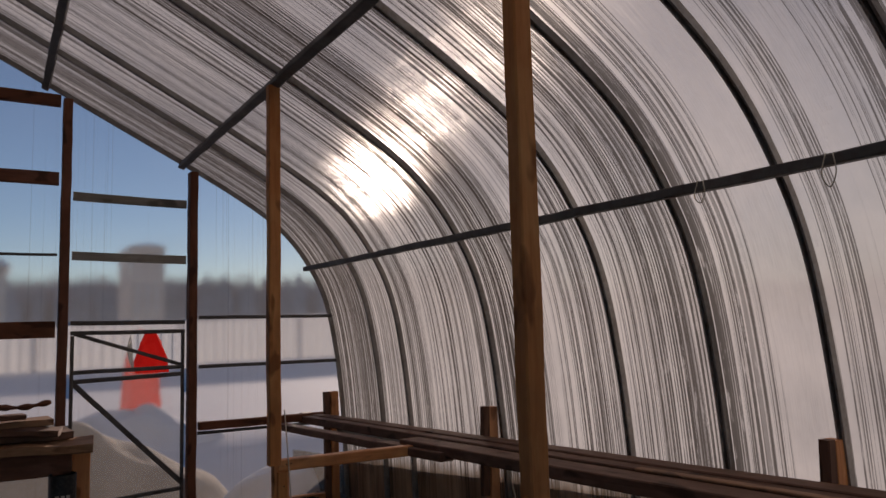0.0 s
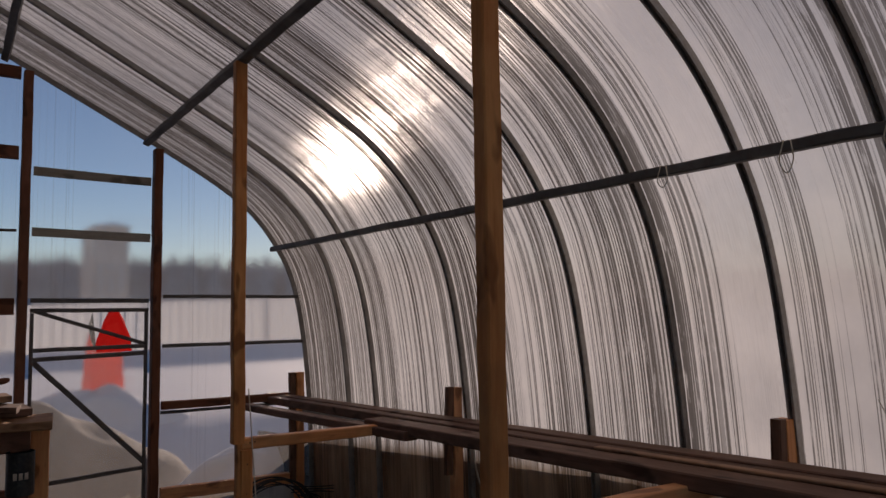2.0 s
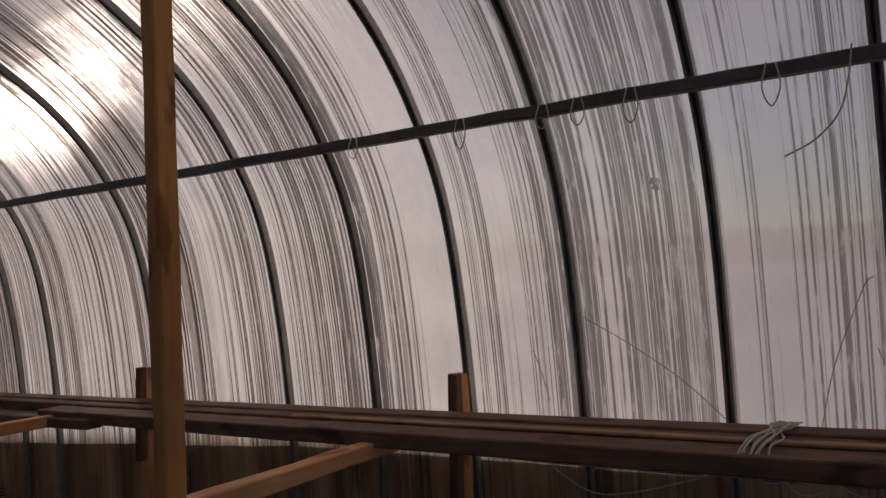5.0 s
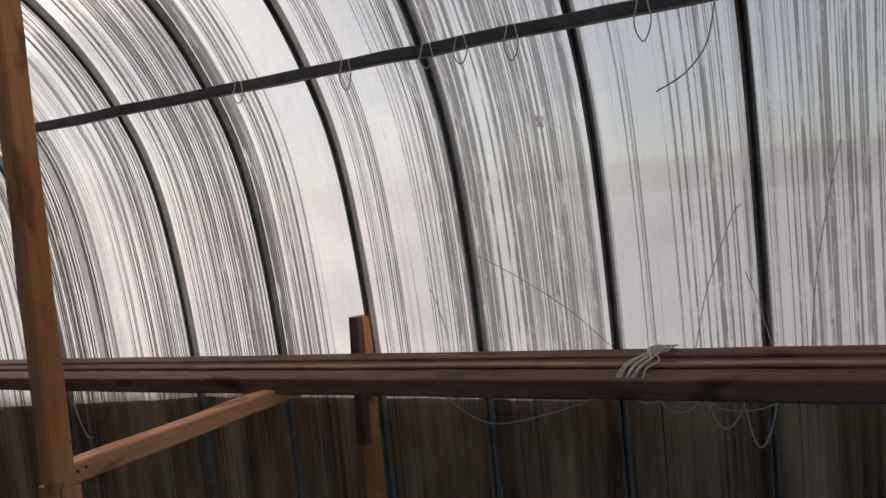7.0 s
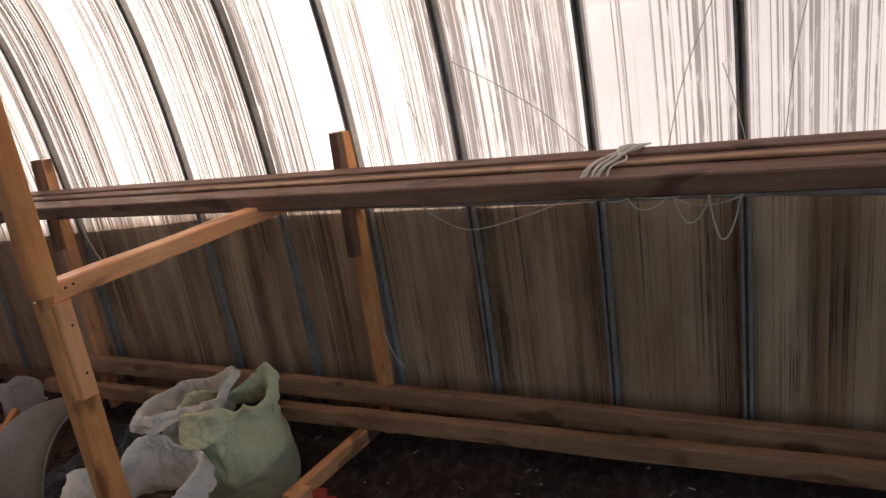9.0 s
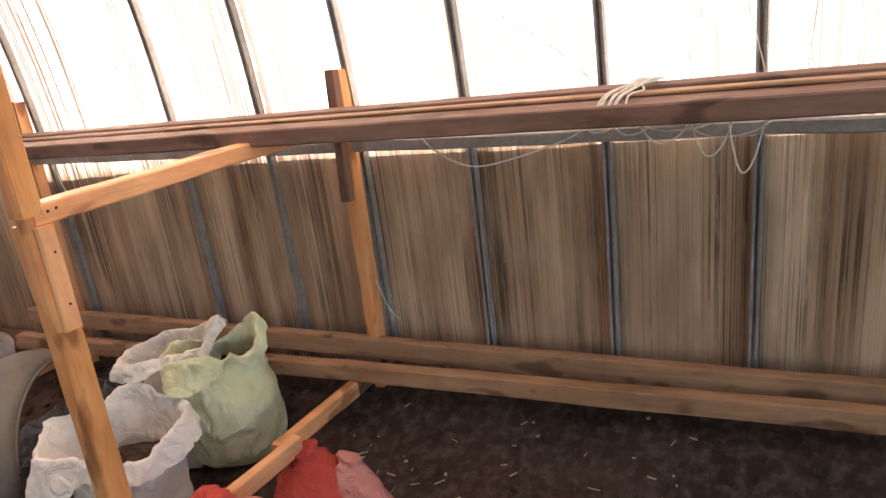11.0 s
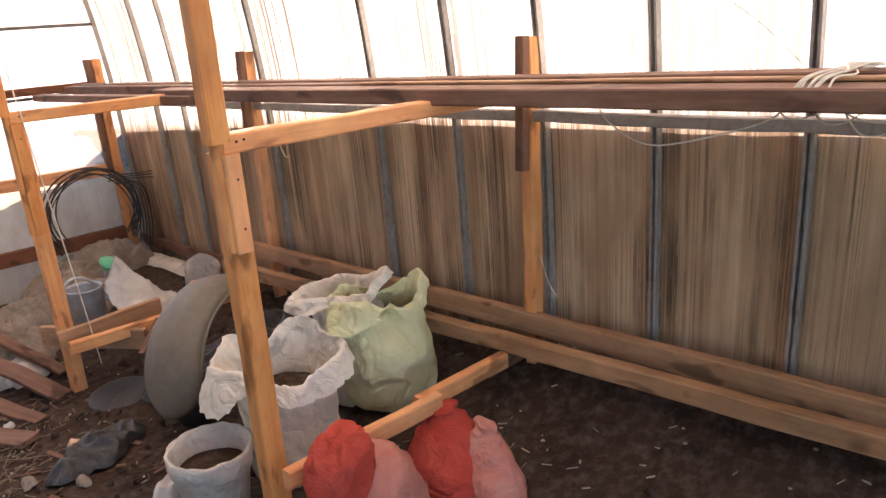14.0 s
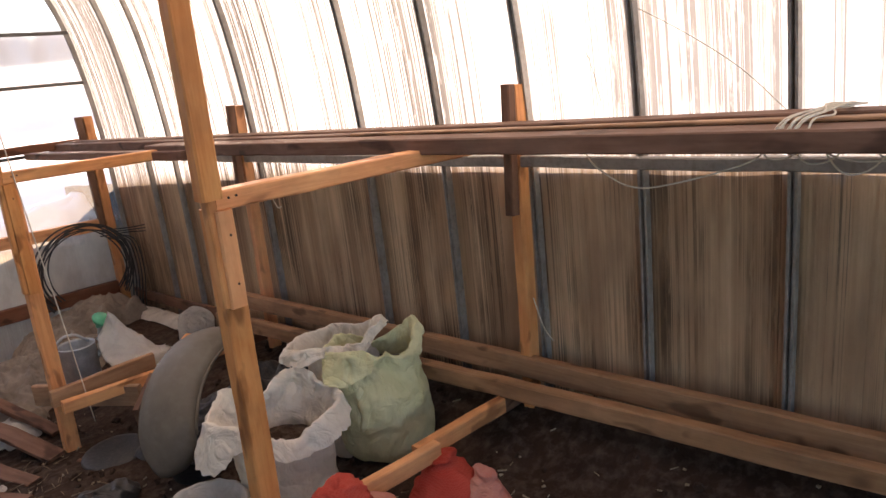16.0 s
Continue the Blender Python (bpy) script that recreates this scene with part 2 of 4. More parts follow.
PALE_WOOD = wood("grey_lath", (0.30, 0.27, 0.22), (0.46, 0.42, 0.35), 0.8)
STEEL = plain("galvanised_steel", (0.26, 0.235, 0.21), (0.38, 0.35, 0.315), 6, 0.5, 0.15, 0.2, 0.5, 0.002, (0.12, 0.085, 0.06), 0.45)
DARK_STEEL = plain("dull_grey_purlin", (0.10, 0.095, 0.09), (0.16, 0.15, 0.14), 5, 0.65, 0.2, 0.05, 0.4, 0.002, (0.10, 0.06, 0.04), 0.5)
ZINC = plain("zinc_sheet", (0.34, 0.35, 0.35), (0.48, 0.49, 0.49), 14, 0.38, 0.1, 0.35, 0.5, 0.002, (0.16, 0.15, 0.13), 0.3)
SOIL = plain("dry_dark_soil", (0.030, 0.017, 0.012), (0.060, 0.036, 0.025), 3.0, 0.95, 1.0, 0.0, 0.1, 0.03, (0.17, 0.13, 0.10), 0.45)
BANK = plain("frozen_earth", (0.06, 0.05, 0.04), (0.12, 0.095, 0.075), 2.0, 0.95, 1.0, 0.0, 0.1, 0.05, (0.2, 0.17, 0.14), 0.3)
# dirt plus the shade on the heap's near side, both in the colour
DIRTY_SHADED_SNOW = plain("dirty_shaded_snow", (0.20, 0.165, 0.135), (0.32, 0.275, 0.235), 1.2, 0.9, 0.8, 0.0, 0.2, 0.04, (0.2, 0.16, 0.12), 0.4)
SNOW = plain("snow", (0.72, 0.73, 0.76), (0.82, 0.82, 0.82), 0.25, 0.85, 0.6, 0.0, 0.2, 0.05, (0.6, 0.58, 0.55), 0.3)
WHITE_SACK = cloth("white_woven_sacking", (0.75, 0.655, 0.53), (0.82, 0.745, 0.63), soil=0.35)
GREEN_SACK = cloth("pale_green_woven_sacking", (0.66, 0.62, 0.34), (0.76, 0.72, 0.44), soil=0.12)
RED_NET = cloth("red_net_fabric", (0.52, 0.045, 0.03), (0.62, 0.09, 0.06), weave=700, soil=0.1, thin=0.25, net=(0.72, 0.2, 0.14))
PINK_NET = cloth("faded_red_net_over_husks", (0.60, 0.30, 0.24), (0.50, 0.15, 0.11), weave=700, soil=0.2, net=(0.6, 0.12, 0.08))
GREY_CLOTH = cloth("dusty_grey_cloth", (0.21, 0.165, 0.13), (0.35, 0.285, 0.23), soil=0.55)
WHITE_CLOTH = cloth("whitish_sacking", (0.80, 0.76, 0.70), (0.88, 0.84, 0.78), soil=0.2)
PALE_CLOTH = cloth("dusty_white_sheet", (0.52, 0.46, 0.39), (0.68, 0.62, 0.54), soil=0.45)
BLACK_PLASTIC = plain("black_plastic", (0.018, 0.018, 0.019), (0.035, 0.034, 0.034), 9, 0.45, 0.6, 0.0, 0.4, 0.006, (0.12, 0.1, 0.08), 0.4)
GREY_PLASTIC = plain("grey_moulded_plastic", (0.12, 0.098, 0.072), (0.185, 0.15, 0.112), 3, 0.55, 0.12, 0.0, 0.4, 0.002, (0.22, 0.19, 0.16), 0.35)
GREEN_PLASTIC = plain("green_plastic", (0.05, 0.33, 0.18), (0.08, 0.42, 0.24), 20, 0.4, 0.05)
TWINE = plain("pale_twine", (0.68, 0.60, 0.47), (0.80, 0.73, 0.60), 60, 0.9, 0.3)
WIRE = plain("dark_wire", (0.03, 0.028, 0.026), (0.06, 0.05, 0.045), 30, 0.5, 0.1)
IRON = plain("nail_iron", (0.03, 0.025, 0.02), (0.06, 0.04, 0.03), 80, 0.6, 0.1, 0.6)
FENCE = cloth("pale_corrugated_plastic", (0.70, 0.69, 0.68), (0.78, 0.77, 0.75), weave=20, rough=0.4, soil=0.1, thin=0.35)
TARP = cloth("red_tarpaulin", (0.86, 0.075, 0.045), (0.9, 0.12, 0.07), weave=40, soil=0.02, thin=0.6)
PAPER = plain("printed_wrapper", (0.62, 0.58, 0.5), (0.7, 0.3, 0.22), 30, 0.5, 0.3, stain=(0.7, 0.6, 0.08), amount=0.6)
RENDER_WALL = plain("beige_render", (0.74, 0.64, 0.55), (0.80, 0.71, 0.62), 0.5, 0.9, 0.2)
# pale grey of these trees is distance haze put into the colour
HAZED_WOODS = plain("hazed_winter_woods", (0.50, 0.47, 0.47), (0.58, 0.55, 0.55), 0.05, 0.95, 0.5, depth=0.3)
HOLE_WHITE = cloth("bright_hole_white", (0.86, 0.85, 0.83), (0.92, 0.91, 0.89), soil=0.05, thin=0.85)
CHAFF = plain("straw_and_litter", (0.24, 0.18, 0.11), (0.42, 0.36, 0.27), 40, 0.9, 0.1)
MULCH = plain("dry_stalks", (0.12, 0.085, 0.055), (0.24, 0.175, 0.115), 40, 0.9, 0.1)
FILM = film("streaked_cloudy_film", 0.022, 0.2, blur=0.5)
# for the unseen far slope: run marks thickened to cut fill light
FILM_WEST = film("dimming_film", 0.13, 0.02, blur=0.45)
FILM_CLEAR = film("clear_gable_film", -0.1, 0.04, streaked=False, blur=0.19, rain=0.15)

# ---- mesh helpers ----


def link_mesh(name, bm, mat, smooth=False):
    me = bpy.data.meshes.new(name)
    bmesh.ops.recalc_face_normals(bm, faces=bm.faces)
    bm.to_mesh(me)
    bm.free()
    me.materials.append(mat)
    for p in me.polygons:
        p.use_smooth = smooth
    return me


def part(name, bm, material, parent, label="", m=None, smooth=False):
    """One mesh object under a thing or a part; m is its pose in the world."""
    me = bm if isinstance(bm, bpy.types.Mesh) else link_mesh(name, bm, material, smooth)
    ob = new(name, me)
    ob.parent = parent
    up, base = parent, Matrix()
    while up:
        base = up.matrix_basis @ base if up.parent is None else up.matrix_parent_inverse @ up.matrix_basis @ base
        up = up.parent
    ob.matrix_parent_inverse = base.inverted()
    ob.matrix_basis = m or Matrix()
    if label:
        tagged(ob, label)
    return ob


def thing(name, where, label, category, group="", kind=""):
    ob = new(name)
    ob.empty_display_size = 0.05
    ob.matrix_basis = Matrix.Translation(where)
    return tagged(ob, label, category, group, kind)


def single(name, bm, mat, label, category, group="", kind="", m=None, smooth=False):
    ob = new(name, link_mesh(name, bm, mat, smooth))
    ob.matrix_basis = m or Matrix()
    return tagged(ob, label, category, group, kind)


def along(p0, p1, roll=0.0):
    """The pose of a bar from p0 to p1: local x runs along it, z as near up as it can."""
    p0, p1 = Vector(p0), Vector(p1)
    x = (p1 - p0).normalized()
    up = Vector((0, 0, 1)) if abs(x.z) < 0.95 else Vector((0, 1, 0))
    y = up.cross(x).normalized()
    z = x.cross(y)
    m = Matrix((x, y, z)).transposed().to_4x4()
    m.translation = p0
    return m @ pose(0, 0, 0, roll)


def bar_mesh(length, w, h, seed=0, wobble=0.0015, bevel=0.004, step=0.12):
    """A sawn bar along local x, with chamfered, slightly uneven edges."""
    rng = random.Random(seed)
    bm = bmesh.new()
    k = max(2, int(length / step) + 1)
    b = min(bevel, w * 0.3, h * 0.3)
    sec = [(-w / 2 + b, -h / 2), (w / 2 - b, -h / 2), (w / 2, -h / 2 + b), (w / 2, h / 2 - b),
           (w / 2 - b, h / 2), (-w / 2 + b, h / 2), (-w / 2, h / 2 - b), (-w / 2, -h / 2 + b)]
    rows = []
    for i in range(k):
        dx, dy = rng.uniform(-wobble, wobble), rng.uniform(-wobble, wobble)
        rows.append([bm.verts.new((length * i / (k - 1), y + dx + rng.uniform(-wobble, wobble) * 0.5,
                                   z + dy + rng.uniform(-wobble, wobble) * 0.5)) for y, z in sec])
    for a, c in zip(rows, rows[1:]):
        for j in range(8):
            bm.faces.new((a[j], a[(j + 1) % 8], c[(j + 1) % 8], c[j]))
    bm.faces.new(rows[0][::-1])
    bm.faces.new(rows[-1])
    return bm


def bar(name, p0, p1, w, h, mat, parent=None, label="", category="", group="", kind="", seed=None, wobble=0.0015, roll=0.0):
    """A bar from p0 to p1 (its axis), w across and h high."""
    length = (Vector(p1) - Vector(p0)).length
    bm = bar_mesh(length, w, h, seed if seed is not None else int(abs(p0[0] * 71 + p0[1] * 37 + p0[2] * 13) * 10), wobble)
    m = along(p0, p1, roll)
    if parent is not None:
        return part(name, bm, mat, parent, label, m)
    return single(name, bm, mat, label, category, group, kind, m)


def tube_mesh(points, radius, sides=8, closed=False):
    """A round tube through the points."""
    bm = bmesh.new()
    pts = [Vector(p) for p in points]
    rings, n = [], len(pts)
    ref = Vector((0.3, 0.2, 1)).normalized()
    for i, p in enumerate(pts):
        a = pts[(i - 1) % n] if closed or i else p
        c = pts[(i + 1) % n] if closed or i < n - 1 else p
        d = (c - a).normalized()
        s = d.cross(ref)
        s = s.normalized() if s.length > 1e-4 else d.orthogonal().normalized()
        t = s.cross(d)
        r = radius(i / (n - 1)) if callable(radius) else radius
        rings.append([bm.verts.new(p + s * math.cos(2 * math.pi * j / sides) * r + t * math.sin(2 * math.pi * j / sides) * r) for j in range(sides)])
    for i in range(n if closed else n - 1):
        a, c = rings[i], rings[(i + 1) % n]
        for j in range(sides):
            bm.faces.new((a[j], a[(j + 1) % sides], c[(j + 1) % sides], c[j]))
    if not closed:
        bm.faces.new(rings[0][::-1])
        bm.faces.new(rings[-1])
    return bm


def spline(points, per=8):
    """Catmull-Rom through the points."""
    p = [Vector(q) for q in points]
    p = [p[0] * 2 - p[1]] + p + [p[-1] * 2 - p[-2]]
    out = []
    for i in range(1, len(p) - 2):
        for k in range(per):
            t = k / per
            out.append(0.5 * ((2 * p[i]) + (p[i + 1] - p[i - 1]) * t + (2 * p[i - 1] - 5 * p[i] + 4 * p[i + 1] - p[i + 2]) * t * t
                              + (3 * p[i] - p[i - 1] - 3 * p[i + 1] + p[i + 2]) * t ** 3))
    out.append(p[-2])
    return out


def lathe(profile, sides=28, warp=None):
    """Rings (radius, height) turned round z; warp(point, ring, angle) may move each vertex."""
    bm = bmesh.new()
    rings = []
    for i, (r, z) in enumerate(profile):
        ring = []
        for j in range(sides):
            a = 2 * math.pi * j / sides
            p = Vector((r * math.cos(a), r * math.sin(a), z))
            ring.append(bm.verts.new(warp(p, i, a) if warp else p))
        rings.append(ring)
    for a, c in zip(rings, rings[1:]):
        for j in range(sides):
            bm.faces.new((a[j], a[(j + 1) % sides], c[(j + 1) % sides], c[j]))
    return bm, rings


def fold(p, seed, size, amount):
    """Crumple offset of a cloth point."""
    q = Vector(p) * size + Vector((seed * 3.7, seed * 1.9, seed * 5.3))
    v = noise.turbulence_vector(q, 3, True, amplitude_scale=0.6, frequency_scale=2.1)
    return Vector(v) * amount


def drape(cx, cy, rx, ry, h, seed, turn=0.0, n=34, rough=1.0, lift=0.0):
    """A crumpled cloth lying on the ground in a heap."""
    bm = bmesh.new()
    rows = []
    for i in range(n + 1):
        r = i / n
        row = []
        for j in range(n * 2):
            a = math.pi * j / n
            edge = 1 + 0.35 * noise.noise(Vector((math.cos(a) * 1.7 + seed, math.sin(a) * 1.7, seed * 0.7)))
            x, y = rx * r * edge * math.cos(a), ry * r * edge * math.sin(a)
            c, s = math.cos(turn), math.sin(turn)
            wx, wy = cx + c * x - s * y, cy + s * x + c * y
            big = noise.noise(Vector((wx * 2.6 + seed * 3, wy * 2.6, seed)))
            ridge = 1 - abs(noise.noise(Vector((wx * 7 + seed, wy * 7, seed * 2.1)))) * 1.6
            ridge = max(0.0, ridge) ** 1.3
            ridge2 = 1 - abs(noise.noise(Vector((wx * 17, wy * 17 + seed, seed)))) * 1.4
            up = h * (1 - r ** 5) * (0.34 + 0.55 * rough * ridge * (0.6 + 0.4 * big) + 0.12 * rough * ridge2) + 0.012 * ridge2 * rough
            row.append(bm.verts.new((wx, wy, soil_height(wx, wy) + lift + max(0.004, up))))
        rows.append(row)
    for a, c in zip(rows, rows[1:]):
        for j in range(n * 2):
            bm.faces.new((a[j], a[(j + 1) % (n * 2)], c[(j + 1) % (n * 2)], c[j]))
    bmesh.ops.remove_doubles(bm, verts=rows[0], dist=0.001)
    return bm


# ---- the tunnel ----
PROFILE = [(1.075, -0.3), (1.07, 0.3), (1.06, 0.75), (1.048, 1.1), (1.025, 1.38), (0.995, 1.62), (0.95, 1.86), (0.888, 2.05),
           (0.80, 2.21), (0.69, 2.36), (0.55, 2.495), (0.36, 2.625), (0.08, 2.785), (-0.30, 2.985), (-0.83, 3.262), (-1.6, 3.66)]
RIDGE = -1.6
END = 3.44
BACK = -3.7
ARC = [Vector((p.x, 0, p.y)) for p in spline([(x, z) + (0,) for x, z in PROFILE], 5)]
ARC += [Vector((2 * RIDGE - p.x, 0, p.z)) for p in ARC[-2::-1]]
NORMALS = []
for k, p in enumerate(ARC):
    d = (ARC[min(k + 1, len(ARC) - 1)] - ARC[max(k - 1, 0)]).normalized()
    NORMALS.append(Vector((d.z, 0, -d.x)))


def soil_height(x, y):
    s = min(1.0, max(0.0, (x - 0.15) / 0.6))
    s = s * s * (3 - 2 * s)
    lumps = 0.02 * noise.noise(Vector((x * 4, y * 4, 0.3))) + 0.008 * noise.noise(Vector((x * 15, y * 15, 1.3)))
    # earth banked up against the foot of the side wall
    bank = min(1.0, max(0.0, (x - 0.76) / 0.24)) * min(1.0, max(0.0, (1.7 - y) / 0.6))
    return 0.055 * (1.7 - max(-3.0, min(3.4, y))) + 0.13 * s + 0.12 * bank + lumps


def rib_mesh():
    bm = bmesh.new()
    rings = []
    for p, nrm in zip(ARC, NORMALS):
        ring = []
        for dy, dn in ((-0.012, -0.012), (-0.005, -0.012), (-0.004, 0.004), (0.004, 0.004), (0.005, -0.012), (0.012, -0.012), (0.012, 0.013), (-0.012, 0.013)):
            q = p + nrm * dn
            ring.append(bm.verts.new((q.x, dy, q.z)))
        rings.append(ring)
    for a, c in zip(rings, rings[1:]):
        for j in range(8):
            bm.faces.new((a[j], a[(j + 1) % 8], c[(j + 1) % 8], c[j]))
    return bm


frame_thing = thing("greenhouse_frame", (1.07, 0, 0.2), "arched greenhouse frame of dull galvanised steel tube", "frame", kind="structure")
rib = link_mesh("rib", rib_mesh(), STEEL)
RIBS = [3.425, 2.809, 2.448, 1.534, 0.712, 0.272, -0.126, -0.522, -0.937, -1.32, -1.72, -2.15, -2.6, -3.05, -3.5]
for y in RIBS:
    part("rib", rib, STEEL, frame_thing, m=Matrix.Translation((0, y, 0)))
for x, z, s in ((0.776, 2.188, 0.032), (-0.052, 2.838, 0.04), (-0.828, 3.246, 0.04), (-1.6, 3.60, 0.05), (-2.372, 3.246, 0.046), (-3.148, 2.838, 0.046), (-3.98, 2.188, 0.042)):
    bar("purlin", (x, BACK, z), (x, END, z), s, s, DARK_STEEL, frame_thing, wobble=0.002, roll=0 if x > 0.5 else 20)
bar("side_rail", (0.995, -3.2, 1.300), (0.985, 3.40, 1.08), 0.03, 0.036, STEEL, frame_thing, "grey steel rail along the side wall", wobble=0.002)


def sheet(name, ks, y0, y1, off, mat, label):
    """Sheeting on the arch between two places along the tunnel."""
    bm = bmesh.new()
    lay = bm.loops.layers.uv.new("sheet")
    cells = max(2, int((y1 - y0) / 0.1))
    arc, rows, dist = 0.0, [], {}
    prev = None
    for k in ks:
        q = ARC[k] + NORMALS[k] * off
        arc += (q - prev).length if prev else 0.0
        prev = q
        row = []
        for i in range(cells + 1):
            y = y0 + (y1 - y0) * i / cells
            sag = 0.004 * noise.noise(Vector((arc * 1.3, y * 2.5, 4.0)))
            v = bm.verts.new(q + NORMALS[k] * sag + Vector((0, y, 0)))
            dist[v] = (y, arc)
            row.append(v)
        rows.append(row)
    for a, c in zip(rows, rows[1:]):
        for i in range(cells):
            f = bm.faces.new((a[i], a[i + 1], c[i + 1], c[i]))
            for loop in f.loops:
                loop[lay].uv = dist[loop.vert]
    return single(name, bm, mat, label, "wall", kind="structure", smooth=True)


half = len(ARC) // 2
sheet("wall_east", range(0, half + 1), BACK, END, 0.016, FILM, "cloudy greenhouse sheeting with black run marks over the arch")
sheet("wall_west", range(half, len(ARC)), BACK, END, 0.016, FILM_WEST, "unseen far slope sheeting, its black run marks thickened to cut the fill light")


def roof_z(x):
    """Height of the arch at x."""
    best = min(range(len(ARC)), key=lambda k: abs(ARC[k].x - x) if ARC[k].z > 1.2 else 9)
    k = max(1, min(len(ARC) - 2, best))
    a, c = (ARC[k - 1], ARC[k]) if (ARC[k].x - x) * (ARC[k].x - ARC[k - 1].x) > 0 else (ARC[k], ARC[k + 1])
    t = (x - a.x) / (c.x - a.x) if abs(c.x - a.x) > 1e-5 else 0.0
    return a.z + (c.z - a.z) * min(1, max(0, t))


def panel(name, outline, y, mat, label, category, parent=None):
    """An upright sheet at y with the outline given in x and z."""
    bm = bmesh.new()
    lay = bm.loops.layers.uv.new("sheet")
    vs = [bm.verts.new((x, y, z)) for x, z in outline]
    f = bm.faces.new(vs)
    bmesh.ops.triangulate(bm, faces=[f])
    for f in bm.faces:
        for loop in f.loops:
            loop[lay].uv = (loop.vert.co.x, loop.vert.co.z)
    if parent:
        return part(name, bm, mat, parent, label)
    return single(name, bm, mat, label, category, kind="structure")


GY = 3.455
edge_east = [(p.x, p.z) for p in ARC if p.z > -0.2 and p.x > 0.02]
panel("wall_north_side", [(0.02, -0.2)] + edge_east + [(0.02, roof_z(0.02))], GY, FILM_CLEAR, "hazy clear film stretched over the gable end beside the door", "wall")
mid_top = [(p.x, p.z) for p in ARC if -0.70 < p.x < 0.02 and p.z > 2]
panel("wall_north_head", [(0.02, 1.86)] + [(0.02, roof_z(0.02))] + mid_top + [(-0.70, roof_z(-0.70)), (-0.70, 1.86)], GY, FILM_CLEAR, "hazy clear film over the door head", "wall")
west = [(p.x, p.z) for p in ARC if p.x < -0.70 and p.z > -0.2]
panel("wall_north_far", [(-0.70, -0.2), (-0.70, roof_z(-0.70))] + west, GY, FILM_CLEAR, "hazy clear film stretched over the far gable half", "wall")
# unseen rear end: clear and near so more light reaches the posts
panel("wall_south", [(p.x, p.z) for p in ARC], BACK, FILM_CLEAR, "clear film closing the unseen rear gable, set close to light the posts", "wall")

# gable timber and rails
gable = thing("gable_frame", (0.02, 3.41, 0), "brown timber and steel framing of the gable end", "frame", kind="structure")
for x0, x1 in ((-0.745, -0.672), (-0.022, 0.058)):
    x = (x0 + x1) / 2
    bar("stud", (x, 3.43, -0.1), (x, 3.43, roof_z(x) - 0.02), 0.05, x1 - x0, STUD, gable)
bar("stud", (-2.4, 3.43, -0.1), (-2.4, 3.43, 3.2), 0.05, 0.07, STUD, gable)
for z, h in ((3.165, 0.07), (2.695, 0.075), (1.815, 0.095)):
    bar("rail", (-2.4, 3.425, z), (-0.748, 3.425, z), 0.045, h, STUD, gable)
bar("pipe", (-2.4, 3.42, 2.235), (-0.748, 3.42, 2.246), 0.015, 0.016, DARK_STEEL, gable)
part("stick", tube_mesh(spline([(-1.6, 3.36, 1.40), (-1.1, 3.37, 1.402), (-0.9, 3.36, 1.392), (-0.76, 3.37, 1.41)], 6), lambda t: 0.014 + 0.006 * math.sin(t * 29), 7), STUD, gable, "thin crooked branch tied between studs", smooth=True)
for z in (2.593, 2.238):
    bar("lath", (-0.67, 3.425, z + 0.006), (-0.024, 3.425, z - 0.006), 0.02, 0.052, PALE_WOOD, gable)
for z, x1 in ((1.868, 0.96), (1.56, 0.99)):
    bar("pipe", (0.06, 3.42, z), (x1, 3.42, z - 0.004), 0.022, 0.022, DARK_STEEL, gable)
bar("rail", (0.06, 3.42, 1.192), (1.0, 3.42, 1.185), 0.045, 0.05, STUD, gable)
bar("pipe", (0.06, 3.44, 1.145), (1.0, 3.44, 1.14), 0.018, 0.02, DARK_STEEL, gable)
bar("rail", (0.06, 3.42, 0.655), (1.0, 3.42, 0.635), 0.045, 0.075, PINE, gable)
bar("rail", (0.06, 3.42, 0.20), (1.0, 3.42, 0.19), 0.045, 0.09, STUD, gable)

# door
door = thing("door_1", (-0.34, 3.43, 0.0), "door of thin steel tube covered with torn hazy film", "door", kind="structure")
for name, p0, p1, s in (("frame_rail", (-0.667, 3.43, 1.848), (-0.026, 3.43, 1.842), 0.026), ("frame_rail", (-0.667, 3.43, 1.79), (-0.026, 3.43, 1.786), 0.024),
                        ("frame_rail", (-0.645, 3.43, 1.562), (-0.03, 3.43, 1.566), 0.024), ("frame_rail", (-0.645, 3.43, 1.508), (-0.03, 3.43, 1.524), 0.026),
                        ("brace", (-0.645, 3.44, 1.785), (-0.03, 3.44, 1.575), 0.022), ("brace", (-0.645, 3.44, 1.495), (-0.035, 3.44, 0.86), 0.03),
                        ("frame_rail", (-0.645, 3.43, 0.80), (-0.03, 3.43, 0.83), 0.024), ("frame_rail", (-0.645, 3.43, 0.12), (-0.03, 3.43, 0.12), 0.026),
                        ("frame_stile", (-0.656, 3.43, 0.1), (-0.656, 3.43, 1.775), 0.024), ("frame_stile", (-0.037, 3.43, 0.1), (-0.037, 3.43, 1.775), 0.024)):
    bar(name, p0, p1, s * 0.8, s, DARK_STEEL, door, wobble=0.001)
panel("film", [(-0.66, 0.1), (-0.03, 0.1), (-0.03, 1.535), (-0.66, 1.535)], 3.46, FILM_CLEAR, "", "", door)
panel("film", [(-0.66, 1.536), (-0.31, 1.536), (-0.34, 1.60), (-0.36, 1.69), (-0.335, 1.776), (-0.66, 1.776)], 3.46, FILM_CLEAR, "hazy film with a torn corner", "", door)
